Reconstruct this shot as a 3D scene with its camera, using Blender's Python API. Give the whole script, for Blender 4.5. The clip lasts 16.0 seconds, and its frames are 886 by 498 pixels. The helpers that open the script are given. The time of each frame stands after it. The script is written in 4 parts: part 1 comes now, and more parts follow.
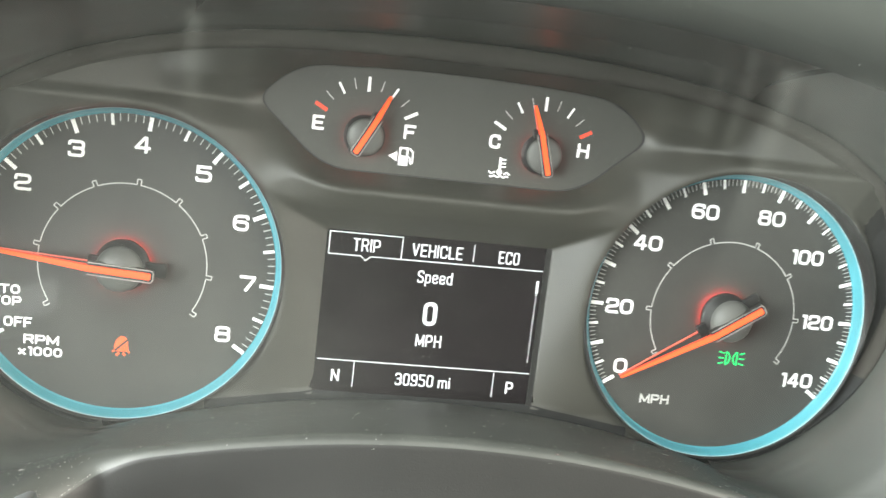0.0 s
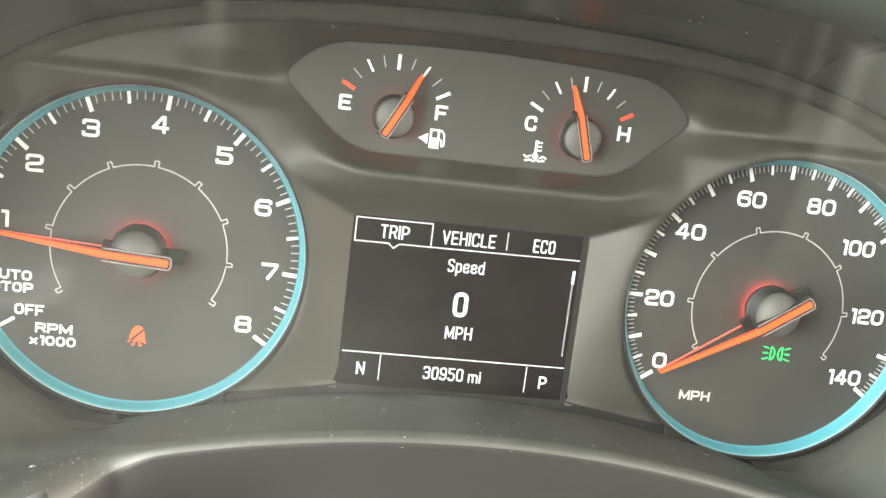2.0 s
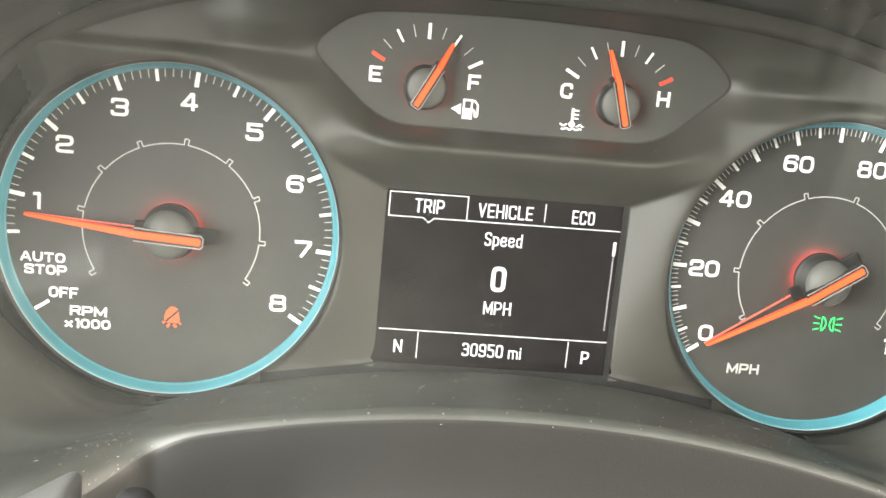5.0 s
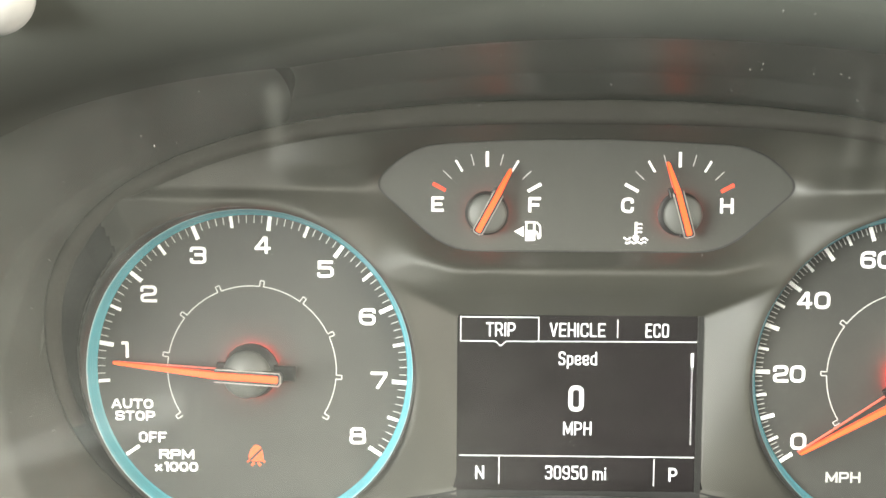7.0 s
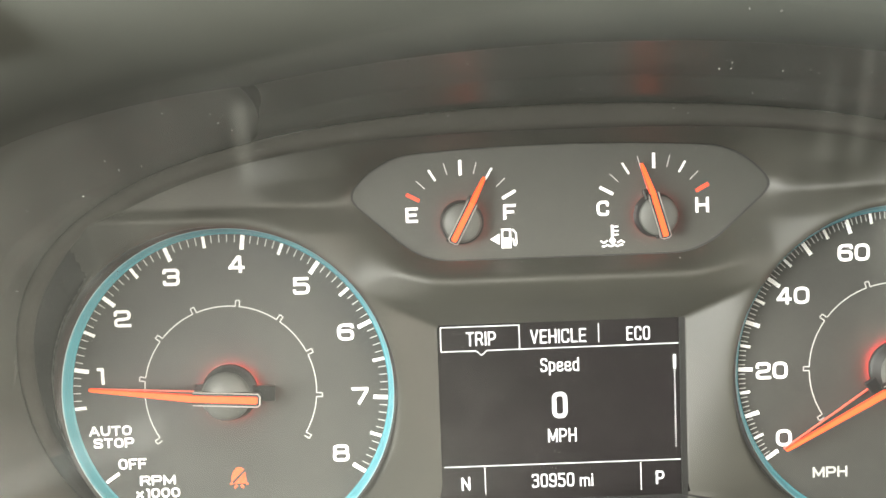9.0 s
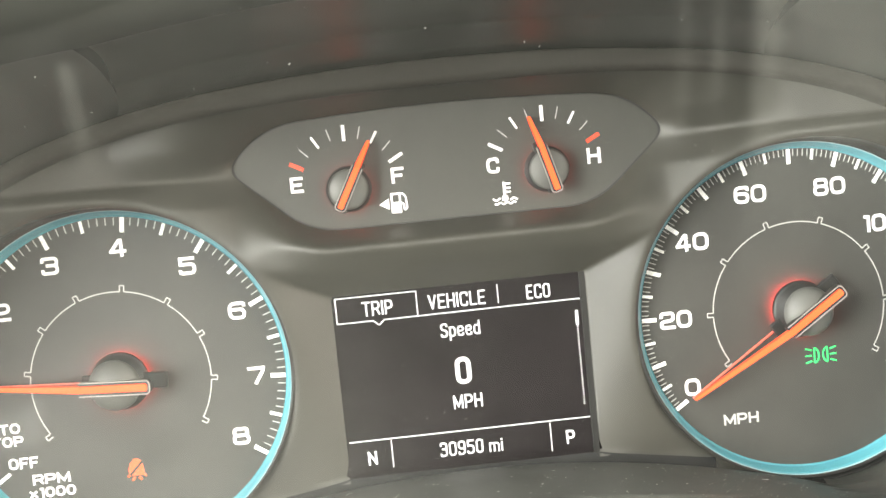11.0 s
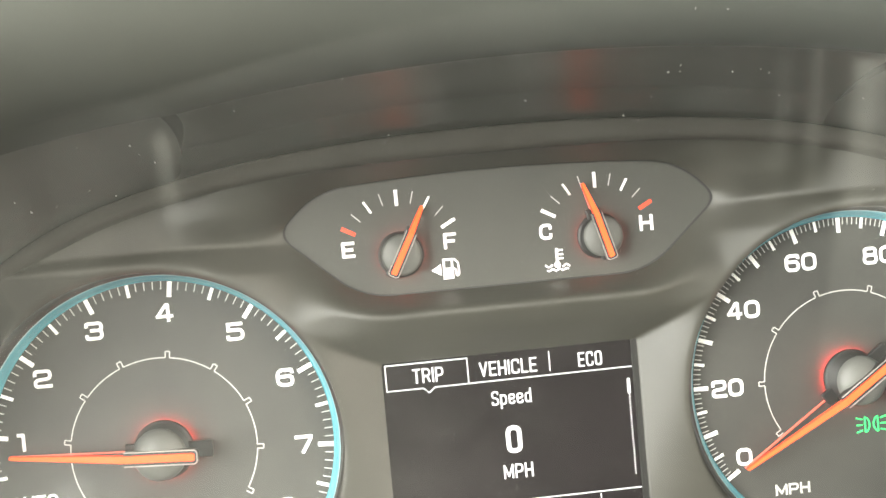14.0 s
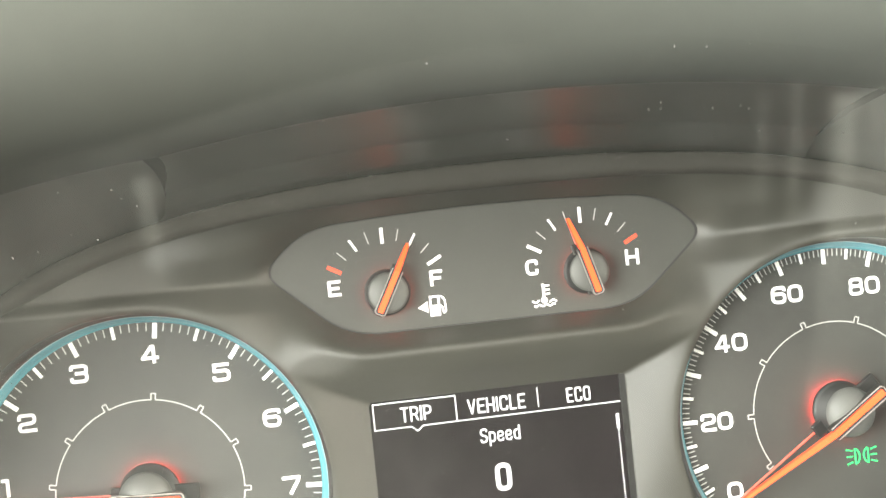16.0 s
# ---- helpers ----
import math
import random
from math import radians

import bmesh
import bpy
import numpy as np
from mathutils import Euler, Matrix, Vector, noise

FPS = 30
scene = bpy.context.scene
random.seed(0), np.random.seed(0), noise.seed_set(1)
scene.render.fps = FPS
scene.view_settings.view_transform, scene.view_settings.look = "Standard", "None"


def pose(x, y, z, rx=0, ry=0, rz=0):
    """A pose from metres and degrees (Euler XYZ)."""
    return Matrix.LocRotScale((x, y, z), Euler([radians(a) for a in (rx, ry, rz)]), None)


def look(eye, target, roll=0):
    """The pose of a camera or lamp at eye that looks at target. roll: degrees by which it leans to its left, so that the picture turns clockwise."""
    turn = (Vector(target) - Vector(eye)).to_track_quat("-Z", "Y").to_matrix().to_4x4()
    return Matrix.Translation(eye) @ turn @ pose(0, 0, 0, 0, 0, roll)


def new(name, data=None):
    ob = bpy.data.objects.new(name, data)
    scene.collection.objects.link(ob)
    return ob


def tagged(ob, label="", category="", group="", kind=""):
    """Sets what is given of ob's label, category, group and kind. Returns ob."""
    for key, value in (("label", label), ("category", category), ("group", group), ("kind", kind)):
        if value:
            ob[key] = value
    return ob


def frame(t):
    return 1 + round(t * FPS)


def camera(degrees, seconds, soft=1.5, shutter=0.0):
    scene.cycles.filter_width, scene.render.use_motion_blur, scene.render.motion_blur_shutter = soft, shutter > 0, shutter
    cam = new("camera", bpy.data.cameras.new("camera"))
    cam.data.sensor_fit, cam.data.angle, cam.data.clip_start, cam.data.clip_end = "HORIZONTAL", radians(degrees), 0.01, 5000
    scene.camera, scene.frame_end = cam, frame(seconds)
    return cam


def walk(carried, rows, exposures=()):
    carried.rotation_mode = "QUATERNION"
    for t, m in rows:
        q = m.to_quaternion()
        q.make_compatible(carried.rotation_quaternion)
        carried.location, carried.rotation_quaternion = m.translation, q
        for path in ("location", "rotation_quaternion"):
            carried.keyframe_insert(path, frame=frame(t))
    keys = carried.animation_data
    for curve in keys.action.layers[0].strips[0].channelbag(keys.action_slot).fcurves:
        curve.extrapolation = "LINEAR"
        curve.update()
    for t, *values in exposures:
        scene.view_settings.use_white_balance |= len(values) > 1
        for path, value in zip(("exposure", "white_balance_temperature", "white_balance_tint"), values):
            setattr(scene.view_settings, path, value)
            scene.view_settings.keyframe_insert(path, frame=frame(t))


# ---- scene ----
# ------------------------------------------------------------ camera
# The instrument cluster is laid out upright, in millimetres: x to the right, y ahead, z up, with the dial faces
# at y = 0. TILT then leans the whole dash back, camera path included.
EXPO, LIGHT_L, LIGHT_R, LIGHT_B, LIGHT_F = -0.17, 66.0, 39.0, 8.0, 27.0
TILT = pose(0, 0, 0, -4, 0, 0)
cam = camera(46.0, 16.0, shutter=0.5)
ROWS = [
    (0, -0.0487, -0.3208, 0.0779, -8.93, -9.86, 6.80),
    (0.5, -0.0512, -0.3061, 0.0770, -8.58, -10.57, 6.99),
    (1, -0.0517, -0.3060, 0.0767, -8.61, -10.48, 7.02),
    (1.5, -0.0526, -0.3056, 0.0760, -8.57, -10.49, 7.03),
    (2, -0.0519, -0.3040, 0.0749, -8.32, -10.72, 7.11),
    (2.5, -0.0508, -0.3019, 0.0731, -7.66, -11.22, 6.95),
    (3, -0.0458, -0.2980, 0.0710, -7.13, -11.78, 6.95),
    (3.5, -0.0467, -0.2967, 0.0693, -6.77, -12.01, 6.96),
    (3.7, -0.0479, -0.2963, 0.0687, -6.98, -11.97, 7.01),
    (5.8, -0.0478, -0.3018, 0.0688, -3.91, -10.38, 3.48),
    (6, -0.0461, -0.3025, 0.0687, -3.05, -10.03, 3.08),
    (6.2, -0.0452, -0.3019, 0.0682, -1.51, -9.59, 2.43),
    (6.5, -0.0378, -0.3008, 0.0679, 0.54, -6.47, 0.91),
    (6.7, -0.0388, -0.3043, 0.0672, 0.40, -4.76, 0.61),
    (7, -0.0340, -0.3027, 0.0676, 1.01, -4.49, 0.34),
    (7.5, -0.0356, -0.2983, 0.0680, 0.33, -3.75, -0.49),
    (8, -0.0340, -0.2970, 0.0688, 0.26, -4.12, -0.80),
    (8.5, -0.0338, -0.2965, 0.0693, -0.06, -4.26, -1.25),
    (9, -0.0332, -0.2997, 0.0688, -0.16, -4.19, -2.05),
    (9.3, -0.0345, -0.2984, 0.0676, -0.77, -4.08, -2.46),
    (9.5, -0.0279, -0.2938, 0.0660, -1.64, -4.61, -2.77),
    (9.7, -0.0240, -0.2903, 0.0645, -3.59, -4.87, -3.42),
    (11.8, -0.0130, -0.2930, 0.0587, -2.12, -4.64, -7.10),
    (12, -0.0150, -0.2907, 0.0589, -2.80, -4.77, -7.39),
    (12.5, -0.0239, -0.2937, 0.0606, -3.61, -5.08, -6.95),
    (12.8, -0.0374, -0.2996, 0.0611, -3.66, -2.97, -5.35),
    (13, -0.0363, -0.2922, 0.0622, -3.32, -2.36, -5.18),
    (13.2, -0.0408, -0.2901, 0.0622, -4.63, -2.07, -5.06),
    (13.5, -0.0384, -0.2871, 0.0637, -4.41, -2.23, -5.11),
    (14, -0.0372, -0.2871, 0.0651, -4.42, -2.05, -5.17),
    (14.5, -0.0375, -0.2871, 0.0662, -4.55, -1.93, -5.38),
    (15, -0.0369, -0.2864, 0.0666, -4.86, -1.10, -5.68),
    (15.5, -0.0361, -0.2870, 0.0665, -4.92, -0.70, -5.86),
    (16, -0.0358, -0.2869, 0.0662, -5.10, -0.32, -5.96),
]


def eye_pose(x, y, z, yaw, pitch, roll):
    a, b = radians(yaw), radians(pitch)
    ahead = Vector((-math.sin(a) * math.cos(b), math.cos(a) * math.cos(b), math.sin(b)))
    return look((x, y, z), Vector((x, y, z)) + ahead, roll)


walk(cam, [(t, TILT @ eye_pose(x, y, z, a, b, c)) for t, x, y, z, a, b, c in ROWS], [(t, EXPO + e, k, g) for t, e, k, g in (
    (0.0, 0.22, 6170, 10), (0.5, 0.36, 6320, 12), (1.5, 0.35, 6470, 12), (2.5, 0.32, 6580, 12), (3.5, 0.29, 6580, 14), (6.0, 0.32, 6530, 14), (6.5, 0.42, 6530, 13), (7.0, 0.56, 6520, 11), (7.5, 0.5, 6550, 13), (8.0, 0.6, 6560, 14), (9.0, 0.46, 6580, 13), (9.5, 0.62, 6600, 13), (12.0, 0.52, 6600, 14), (12.5, 0.56, 6600, 14), (13.0, 0.56, 6520, 13), (14.0, 0.7, 6600, 13), (16.0, 0.78, 6550, 12))])

# ------------------------------------------------------------ world and light
world = bpy.data.worlds.new("sky")
scene.world = world
world.use_nodes = True
wn = world.node_tree.nodes
sky = wn.new("ShaderNodeTexSky")
sky.sky_type, sky.sun_disc = "NISHITA", False
sky.dust_density = 8.0
sky.sun_elevation, sky.sun_rotation = radians(38), radians(250)
world.node_tree.links.new(sky.outputs["Color"], wn["Background"].inputs["Color"])
wn["Background"].inputs["Strength"].default_value = 0.05


def lamp(name, kind, energy, matrix, color=(1, 1, 1), size=None):
    data = bpy.data.lights.new(name, kind)
    data.energy, data.color = energy, color
    if size:
        data.shape, data.size, data.size_y = "RECTANGLE", size[0], size[1]
    ob = new(name, data)
    ob.matrix_world = matrix
    return ob


sun = lamp("sun", "SUN", 1.0, look((0, 0, 0), (0.75, 0.25, -0.6)), (1, 0.96, 0.9))
sun.data.angle = radians(12)
# sky light in the openings of the side windows and the windscreen
lamp("window_light_driver", "AREA", LIGHT_L, look((-0.64, -0.42, 0.23), (0.0, -0.06, 0.02)), (0.985, 1.0, 0.92), (0.9, 0.56))
lamp("window_light_passenger", "AREA", LIGHT_R, look((1.10, -0.75, 0.30), (0.0, -0.1, 0.03)), (1.0, 0.925, 0.775), (0.9, 0.42))
lamp("window_light_rear", "AREA", LIGHT_B, look((0.0, -2.15, 0.60), (0.0, -0.1, 0.03)), (1.0, 1.0, 0.92), (1.2, 0.4))
lamp("window_light_windscreen", "AREA", LIGHT_F, look((0.2, 0.62, 0.48), (0.0, -0.2, 0.05)), (0.98, 1.0, 0.94), (1.5, 0.5))

# ------------------------------------------------------------ materials


def material(name, color, rough=0.5, metal=0.0, grain=0.0, grain_scale=2500.0, blotch=0.0, blotch_scale=60.0, emit=None, strength=0.0, spec=0.5, coat=0.0, rough_vary=0.0):
    m = bpy.data.materials.new(name)
    m.use_nodes = True
    nt = m.node_tree
    b = nt.nodes["Principled BSDF"]
    b.inputs["Roughness"].default_value = rough
    b.inputs["Metallic"].default_value = metal
    b.inputs["Specular IOR Level"].default_value = spec
    b.inputs["Coat Weight"].default_value = coat
    b.inputs["Base Color"].default_value = (*color, 1)
    tc = nt.nodes.new("ShaderNodeTexCoord")
    if blotch or rough_vary:
        n = nt.nodes.new("ShaderNodeTexNoise")
        n.inputs["Scale"].default_value, n.inputs["Detail"].default_value, n.inputs["Roughness"].default_value = blotch_scale, 6, 0.65
        nt.links.new(tc.outputs["Object"], n.inputs["Vector"])
        if blotch:
            r = nt.nodes.new("ShaderNodeValToRGB")
            r.color_ramp.elements[0].position, r.color_ramp.elements[1].position = 0.3, 0.72
            r.color_ramp.elements[0].color = (*[c * (1 - blotch) for c in color], 1)
            r.color_ramp.elements[1].color = (*[min(1, c * (1 + blotch)) for c in color], 1)
            nt.links.new(n.outputs["Fac"], r.inputs["Fac"])
            nt.links.new(r.outputs["Color"], b.inputs["Base Color"])
        if rough_vary:
            mr = nt.nodes.new("ShaderNodeMapRange")
            mr.inputs["To Min"].default_value, mr.inputs["To Max"].default_value = max(0.02, rough - rough_vary), min(1, rough + rough_vary)
            nt.links.new(n.outputs["Fac"], mr.inputs["Value"])
            nt.links.new(mr.outputs["Result"], b.inputs["Roughness"])
    if grain:
        g = nt.nodes.new("ShaderNodeTexNoise")
        g.inputs["Scale"].default_value, g.inputs["Detail"].default_value = grain_scale, 3
        bump = nt.nodes.new("ShaderNodeBump")
        bump.inputs["Strength"].default_value, bump.inputs["Distance"].default_value = grain, 0.0002
        nt.links.new(tc.outputs["Object"], g.inputs["Vector"])
        nt.links.new(g.outputs["Fac"], bump.inputs["Height"])
        nt.links.new(bump.outputs["Normal"], b.inputs["Normal"])
    if emit:
        b.inputs["Emission Color"].default_value = (*emit, 1)
        b.inputs["Emission Strength"].default_value = strength
    return m


MASK = material("black_moulded_plastic", (0.0222, 0.0213, 0.0159), 0.52, spec=0.85, grain=0.15, blotch=0.18, blotch_scale=45, rough_vary=0.08)
FACE = material("matte_black_dial", (0.030, 0.030, 0.027), 0.55, grain=0.12, blotch=0.25, blotch_scale=35, rough_vary=0.1)
PANEL = material("dark_grey_gauge_panel", (0.042, 0.042, 0.037), 0.5, grain=0.12, blotch=0.12, blotch_scale=30)
CUP = material("satin_black_cup", (0.012, 0.012, 0.012), 0.35)
HOOD = material("soft_grained_hood_plastic", (0.041, 0.0438, 0.0392), 0.52, grain=0.3, grain_scale=2600, spec=0.5, blotch=0.15, blotch_scale=25)
RIM_SKIN = material("matte_grey_rim", (0.034, 0.032, 0.028), 0.85, grain=0.2, blotch=0.12, blotch_scale=30, spec=0.15)
END_SKIN = material("matte_lining_edge", (0.022, 0.023, 0.021), 0.85, spec=0.15, blotch=0.1, blotch_scale=30)
BROW_SKIN = material("soft_grey_dash_skin", (0.043, 0.0465, 0.0405), 0.9, grain=0.08, grain_scale=3200, blotch=0.1, blotch_scale=20, spec=0.25)
GLOSS = material("semi_gloss_black_hood_lining", (0.023, 0.0245, 0.0215), 0.34, spec=0.65, blotch=0.2, blotch_scale=40, rough_vary=0.05)
SHELF = material("grained_shelf_plastic", (0.045, 0.0473, 0.0428), 0.46, spec=0.45, grain=0.2, grain_scale=1800, blotch=0.2, blotch_scale=40)
COLUMN = material("shade_toned_column_plastic", (0.011, 0.011, 0.0099), 0.46, grain=0.3, grain_scale=2000, blotch=0.15, blotch_scale=25)
PRINT = material("white_dial_print", (0.82, 0.82, 0.80), 0.5, emit=(1, 1, 1), strength=0.12)
PRINT_DIM = material("grey_dial_print", (0.40, 0.40, 0.385), 0.5)
PRINT_RED = material("red_dial_print", (0.75, 0.07, 0.03), 0.5, emit=(1, 0.06, 0.02), strength=0.25)
CYAN = material("cyan_light_ring", (0.06, 0.235, 0.28), 0.3, emit=(0.06, 0.55, 0.70), strength=0.05, blotch=0.12, blotch_scale=50)
CYAN_PALE = material("pale_cyan_ring_edge", (0.28, 0.42, 0.45), 0.3, emit=(0.3, 0.65, 0.75), strength=0.04)
ORANGE = material("lit_orange_pointer", (0.30, 0.04, 0.015), 0.6, spec=0.2, emit=(1.0, 0.115, 0.02), strength=1.5)
ORANGE_EDGE = material("lit_red_pointer_flank", (0.30, 0.04, 0.015), 0.6, spec=0.2, emit=(1.0, 0.055, 0.016), strength=1.0)
BLADE = material("lit_red_pointer_edge", (0.4, 0.05, 0.03), 0.35, emit=(1.0, 0.22, 0.16), strength=0.7)
LEAK = material("red_pointer_light", (0.8, 0.02, 0.01), 0.5, emit=(1.0, 0.02, 0.012), strength=50.0)
LEAK_LOW = material("faint_red_pointer_light", (0.8, 0.02, 0.01), 0.5, emit=(1.0, 0.02, 0.012), strength=14.0)
HUB = material("satin_grey_hub", (0.075, 0.075, 0.07), 0.45, grain=0.1)
HUB_EDGE = material("worn_grey_pointer_frame", (0.26, 0.235, 0.22), 0.35)
SCREEN = material("dark_screen", (0.006, 0.0042, 0.0052), 0.22, rough_vary=0.06, blotch=0.3, blotch_scale=50)
PIXEL = material("lit_white_screen_graphics", (0.4, 0.4, 0.4), 0.4, emit=(1, 1, 1), strength=0.72)
AMBER = material("lit_red_orange_lamp", (0.5, 0.08, 0.02), 0.5, emit=(1.0, 0.10, 0.025), strength=0.6)
GREEN = material("lit_green_lamp", (0.02, 0.5, 0.12), 0.5, emit=(0.01, 0.85, 0.17), strength=0.75)
DUST = material("pale_dust", (0.48, 0.48, 0.455), 0.9)
SPECK = material("faint_dust", (0.062, 0.062, 0.058), 0.9)
SILVER = material("satin_silver_trim", (0.15, 0.155, 0.155), 0.3, metal=0.6, grain=0.05)
PALE_SILVER = material("pale_silver_paint", (0.38, 0.385, 0.38), 0.35, metal=0.15, grain=0.05)
# dark plastic of the lever's post; also paints shade on mask and rim
POST_AND_SHADE = material("matte_dark_plastic_and_shade", (0.012, 0.0125, 0.013), 0.8, spec=0.2, blotch=0.2, blotch_scale=60)
CABIN = material("grey_cabin_lining", (0.2, 0.2, 0.185), 0.8, blotch=0.1, blotch_scale=8)
HEADLINER = material("pale_roof_lining", (0.55, 0.55, 0.51), 0.9, blotch=0.06, blotch_scale=8)
PILLAR = material("pale_pillar_trim", (0.34, 0.34, 0.33), 0.6, blotch=0.08, blotch_scale=12)
CABIN_DARK = material("dark_cabin_lining", (0.03, 0.03, 0.03), 0.7, blotch=0.1, blotch_scale=8)


def clear_cover():
    m = bpy.data.materials.new("dusty_clear_plastic_glare")
    m.use_nodes = True
    nt = m.node_tree
    nt.nodes.clear()
    out = nt.nodes.new("ShaderNodeOutputMaterial")
    tr = nt.nodes.new("ShaderNodeBsdfTransparent")
    gl = nt.nodes.new("ShaderNodeBsdfGlossy")
    df = nt.nodes.new("ShaderNodeBsdfDiffuse")
    fr = nt.nodes.new("ShaderNodeFresnel")
    tc = nt.nodes.new("ShaderNodeTexCoord")
    no = nt.nodes.new("ShaderNodeTexNoise")
    mr = nt.nodes.new("ShaderNodeMapRange")
    a = nt.nodes.new("ShaderNodeMixShader")
    b = nt.nodes.new("ShaderNodeMixShader")
    tr.inputs["Color"].default_value = (0.95, 0.96, 0.95, 1)
    gl.inputs["Roughness"].default_value = 0.06
    gl.inputs["Color"].default_value = (0.6, 0.62, 0.6, 1)
    df.inputs["Color"].default_value = (0.62, 0.64, 0.58, 1)
    fr.inputs["IOR"].default_value = 1.35
    no.inputs["Scale"].default_value, no.inputs["Detail"].default_value, no.inputs["Roughness"].default_value = 90, 9, 0.72
    mr.inputs["From Min"].default_value, mr.inputs["From Max"].default_value = 0.3, 0.75
    mr.inputs["To Min"].default_value, mr.inputs["To Max"].default_value = 0.010, 0.020
    nt.links.new(tc.outputs["Object"], no.inputs["Vector"])
    nt.links.new(no.outputs["Fac"], mr.inputs["Value"])
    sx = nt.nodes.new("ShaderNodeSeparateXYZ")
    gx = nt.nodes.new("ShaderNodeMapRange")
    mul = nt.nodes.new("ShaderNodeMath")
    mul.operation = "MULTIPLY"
    # more film to the left paints the veil of light over that dial
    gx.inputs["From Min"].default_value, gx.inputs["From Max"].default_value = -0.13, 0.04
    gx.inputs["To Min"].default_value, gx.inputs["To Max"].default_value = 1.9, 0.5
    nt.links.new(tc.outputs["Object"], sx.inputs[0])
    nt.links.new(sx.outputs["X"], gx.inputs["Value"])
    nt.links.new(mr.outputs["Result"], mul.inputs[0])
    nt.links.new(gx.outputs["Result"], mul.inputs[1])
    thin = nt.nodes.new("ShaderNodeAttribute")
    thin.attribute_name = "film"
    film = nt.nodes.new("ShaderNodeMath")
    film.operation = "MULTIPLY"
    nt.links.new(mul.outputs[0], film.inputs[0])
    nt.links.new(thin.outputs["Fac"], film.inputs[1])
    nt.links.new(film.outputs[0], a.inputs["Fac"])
    nt.links.new(tr.outputs[0], a.inputs[1])
    nt.links.new(df.outputs[0], a.inputs[2])
    nt.links.new(fr.outputs[0], b.inputs["Fac"])
    nt.links.new(a.outputs[0], b.inputs[1])
    nt.links.new(gl.outputs[0], b.inputs[2])
    nt.links.new(b.outputs[0], out.inputs["Surface"])
    return m


CLEAR = clear_cover()

# ------------------------------------------------------------ builders (millimetres in, metres out)


def thing(name, label, category, group="", kind=""):
    ob = new(name)
    ob.empty_display_size = 0.01
    ob.matrix_world = TILT
    return tagged(ob, label, category, group, kind)


def mesh_of(name, verts, faces, mat, smooth=False):
    me = bpy.data.meshes.new(name)
    me.from_pydata([tuple(0.001 * c for c in v) for v in verts], [], faces)
    me.materials.append(mat)
    if smooth:
        me.polygons.foreach_set("use_smooth", [True] * len(me.polygons))
    me.update()
    return me


def part(name, me, parent, label=""):
    ob = new(name, me)
    if parent:
        ob.parent = parent
    else:
        ob.matrix_world = TILT
    return tagged(ob, label)


def solid(name, bm, mat, parent, label="", smooth=False):
    """Links a bmesh, in millimetres, as one mesh."""
    bmesh.ops.recalc_face_normals(bm, faces=bm.faces)
    bmesh.ops.scale(bm, vec=(0.001,) * 3, verts=bm.verts)
    me = bpy.data.meshes.new(name)
    bm.to_mesh(me)
    bm.free()
    me.materials.append(mat)
    if smooth:
        me.polygons.foreach_set("use_smooth", [True] * len(me.polygons))
    return part(name, me, parent, label)


def slab(bm, outline, front, back):
    """A plate with the outline [(x, z)] between two depths in front of the dial faces."""
    fs = [bm.verts.new((x, -front, z)) for x, z in outline]
    bs = [bm.verts.new((x, -back, z)) for x, z in outline]
    bm.faces.new(fs)
    bm.faces.new(bs[::-1])
    n = len(fs)
    for i in range(n):
        bm.faces.new((fs[i], bs[i], bs[(i + 1) % n], fs[(i + 1) % n]))


def plate(name, outline, front, back, mat, parent, label=""):
    bm = bmesh.new()
    slab(bm, outline, front, back)
    return solid(name, bm, mat, parent, label)


def bars(name, outlines, front, back, mat, parent, label=""):
    """One mark made of several strokes."""
    bm = bmesh.new()
    for o in outlines:
        slab(bm, o, front, back)
    return solid(name, bm, mat, parent, label)


def rect(x0, z0, x1, z1):
    return [(x0, z0), (x1, z0), (x1, z1), (x0, z1)]


def stroke(x0, z0, x1, z1, w):
    d = Vector((x1 - x0, z1 - z0)).normalized() * (w / 2)
    return [(x0 - d.y, z0 + d.x), (x0 + d.y, z0 - d.x), (x1 + d.y, z1 - d.x), (x1 - d.y, z1 + d.x)]


def polar(c, r, deg):
    return (c[0] + r * math.sin(radians(deg)), c[1] + r * math.cos(radians(deg)))


def lathe(name, c, profile, mat, parent, label="", seg=128, smooth=True, lift=None):
    """A turned part about the axis through c; profile: (radius, depth). lift(x, z, depth) may move the depth."""
    verts, faces = [], []
    for r, d in profile:
        for i in range(seg):
            x, z = polar(c, r, 360 * i / seg)
            verts.append((x, -(lift(x, z, d) if lift else d), z))
    for k in range(len(profile) - 1):
        for i in range(seg):
            j = (i + 1) % seg
            faces.append((k * seg + i, k * seg + j, (k + 1) * seg + j, (k + 1) * seg + i))
    return part(name, mesh_of(name, verts, faces, mat, smooth), parent, label)


GLYPHS = {}


def glyph(sign, *lines, width=1.0, sharp=False):
    """The strokes of one character in a unit box, each a row of corner points "x,y"; a last "o" closes the stroke."""
    strokes = []
    for line in lines:
        steps = line.split()
        closed = steps[-1] == "o"
        strokes.append(([tuple(float(v) for v in p.split(",")) for p in (steps[:-1] if closed else steps)], closed))
    GLYPHS[sign] = (strokes, width, sharp)


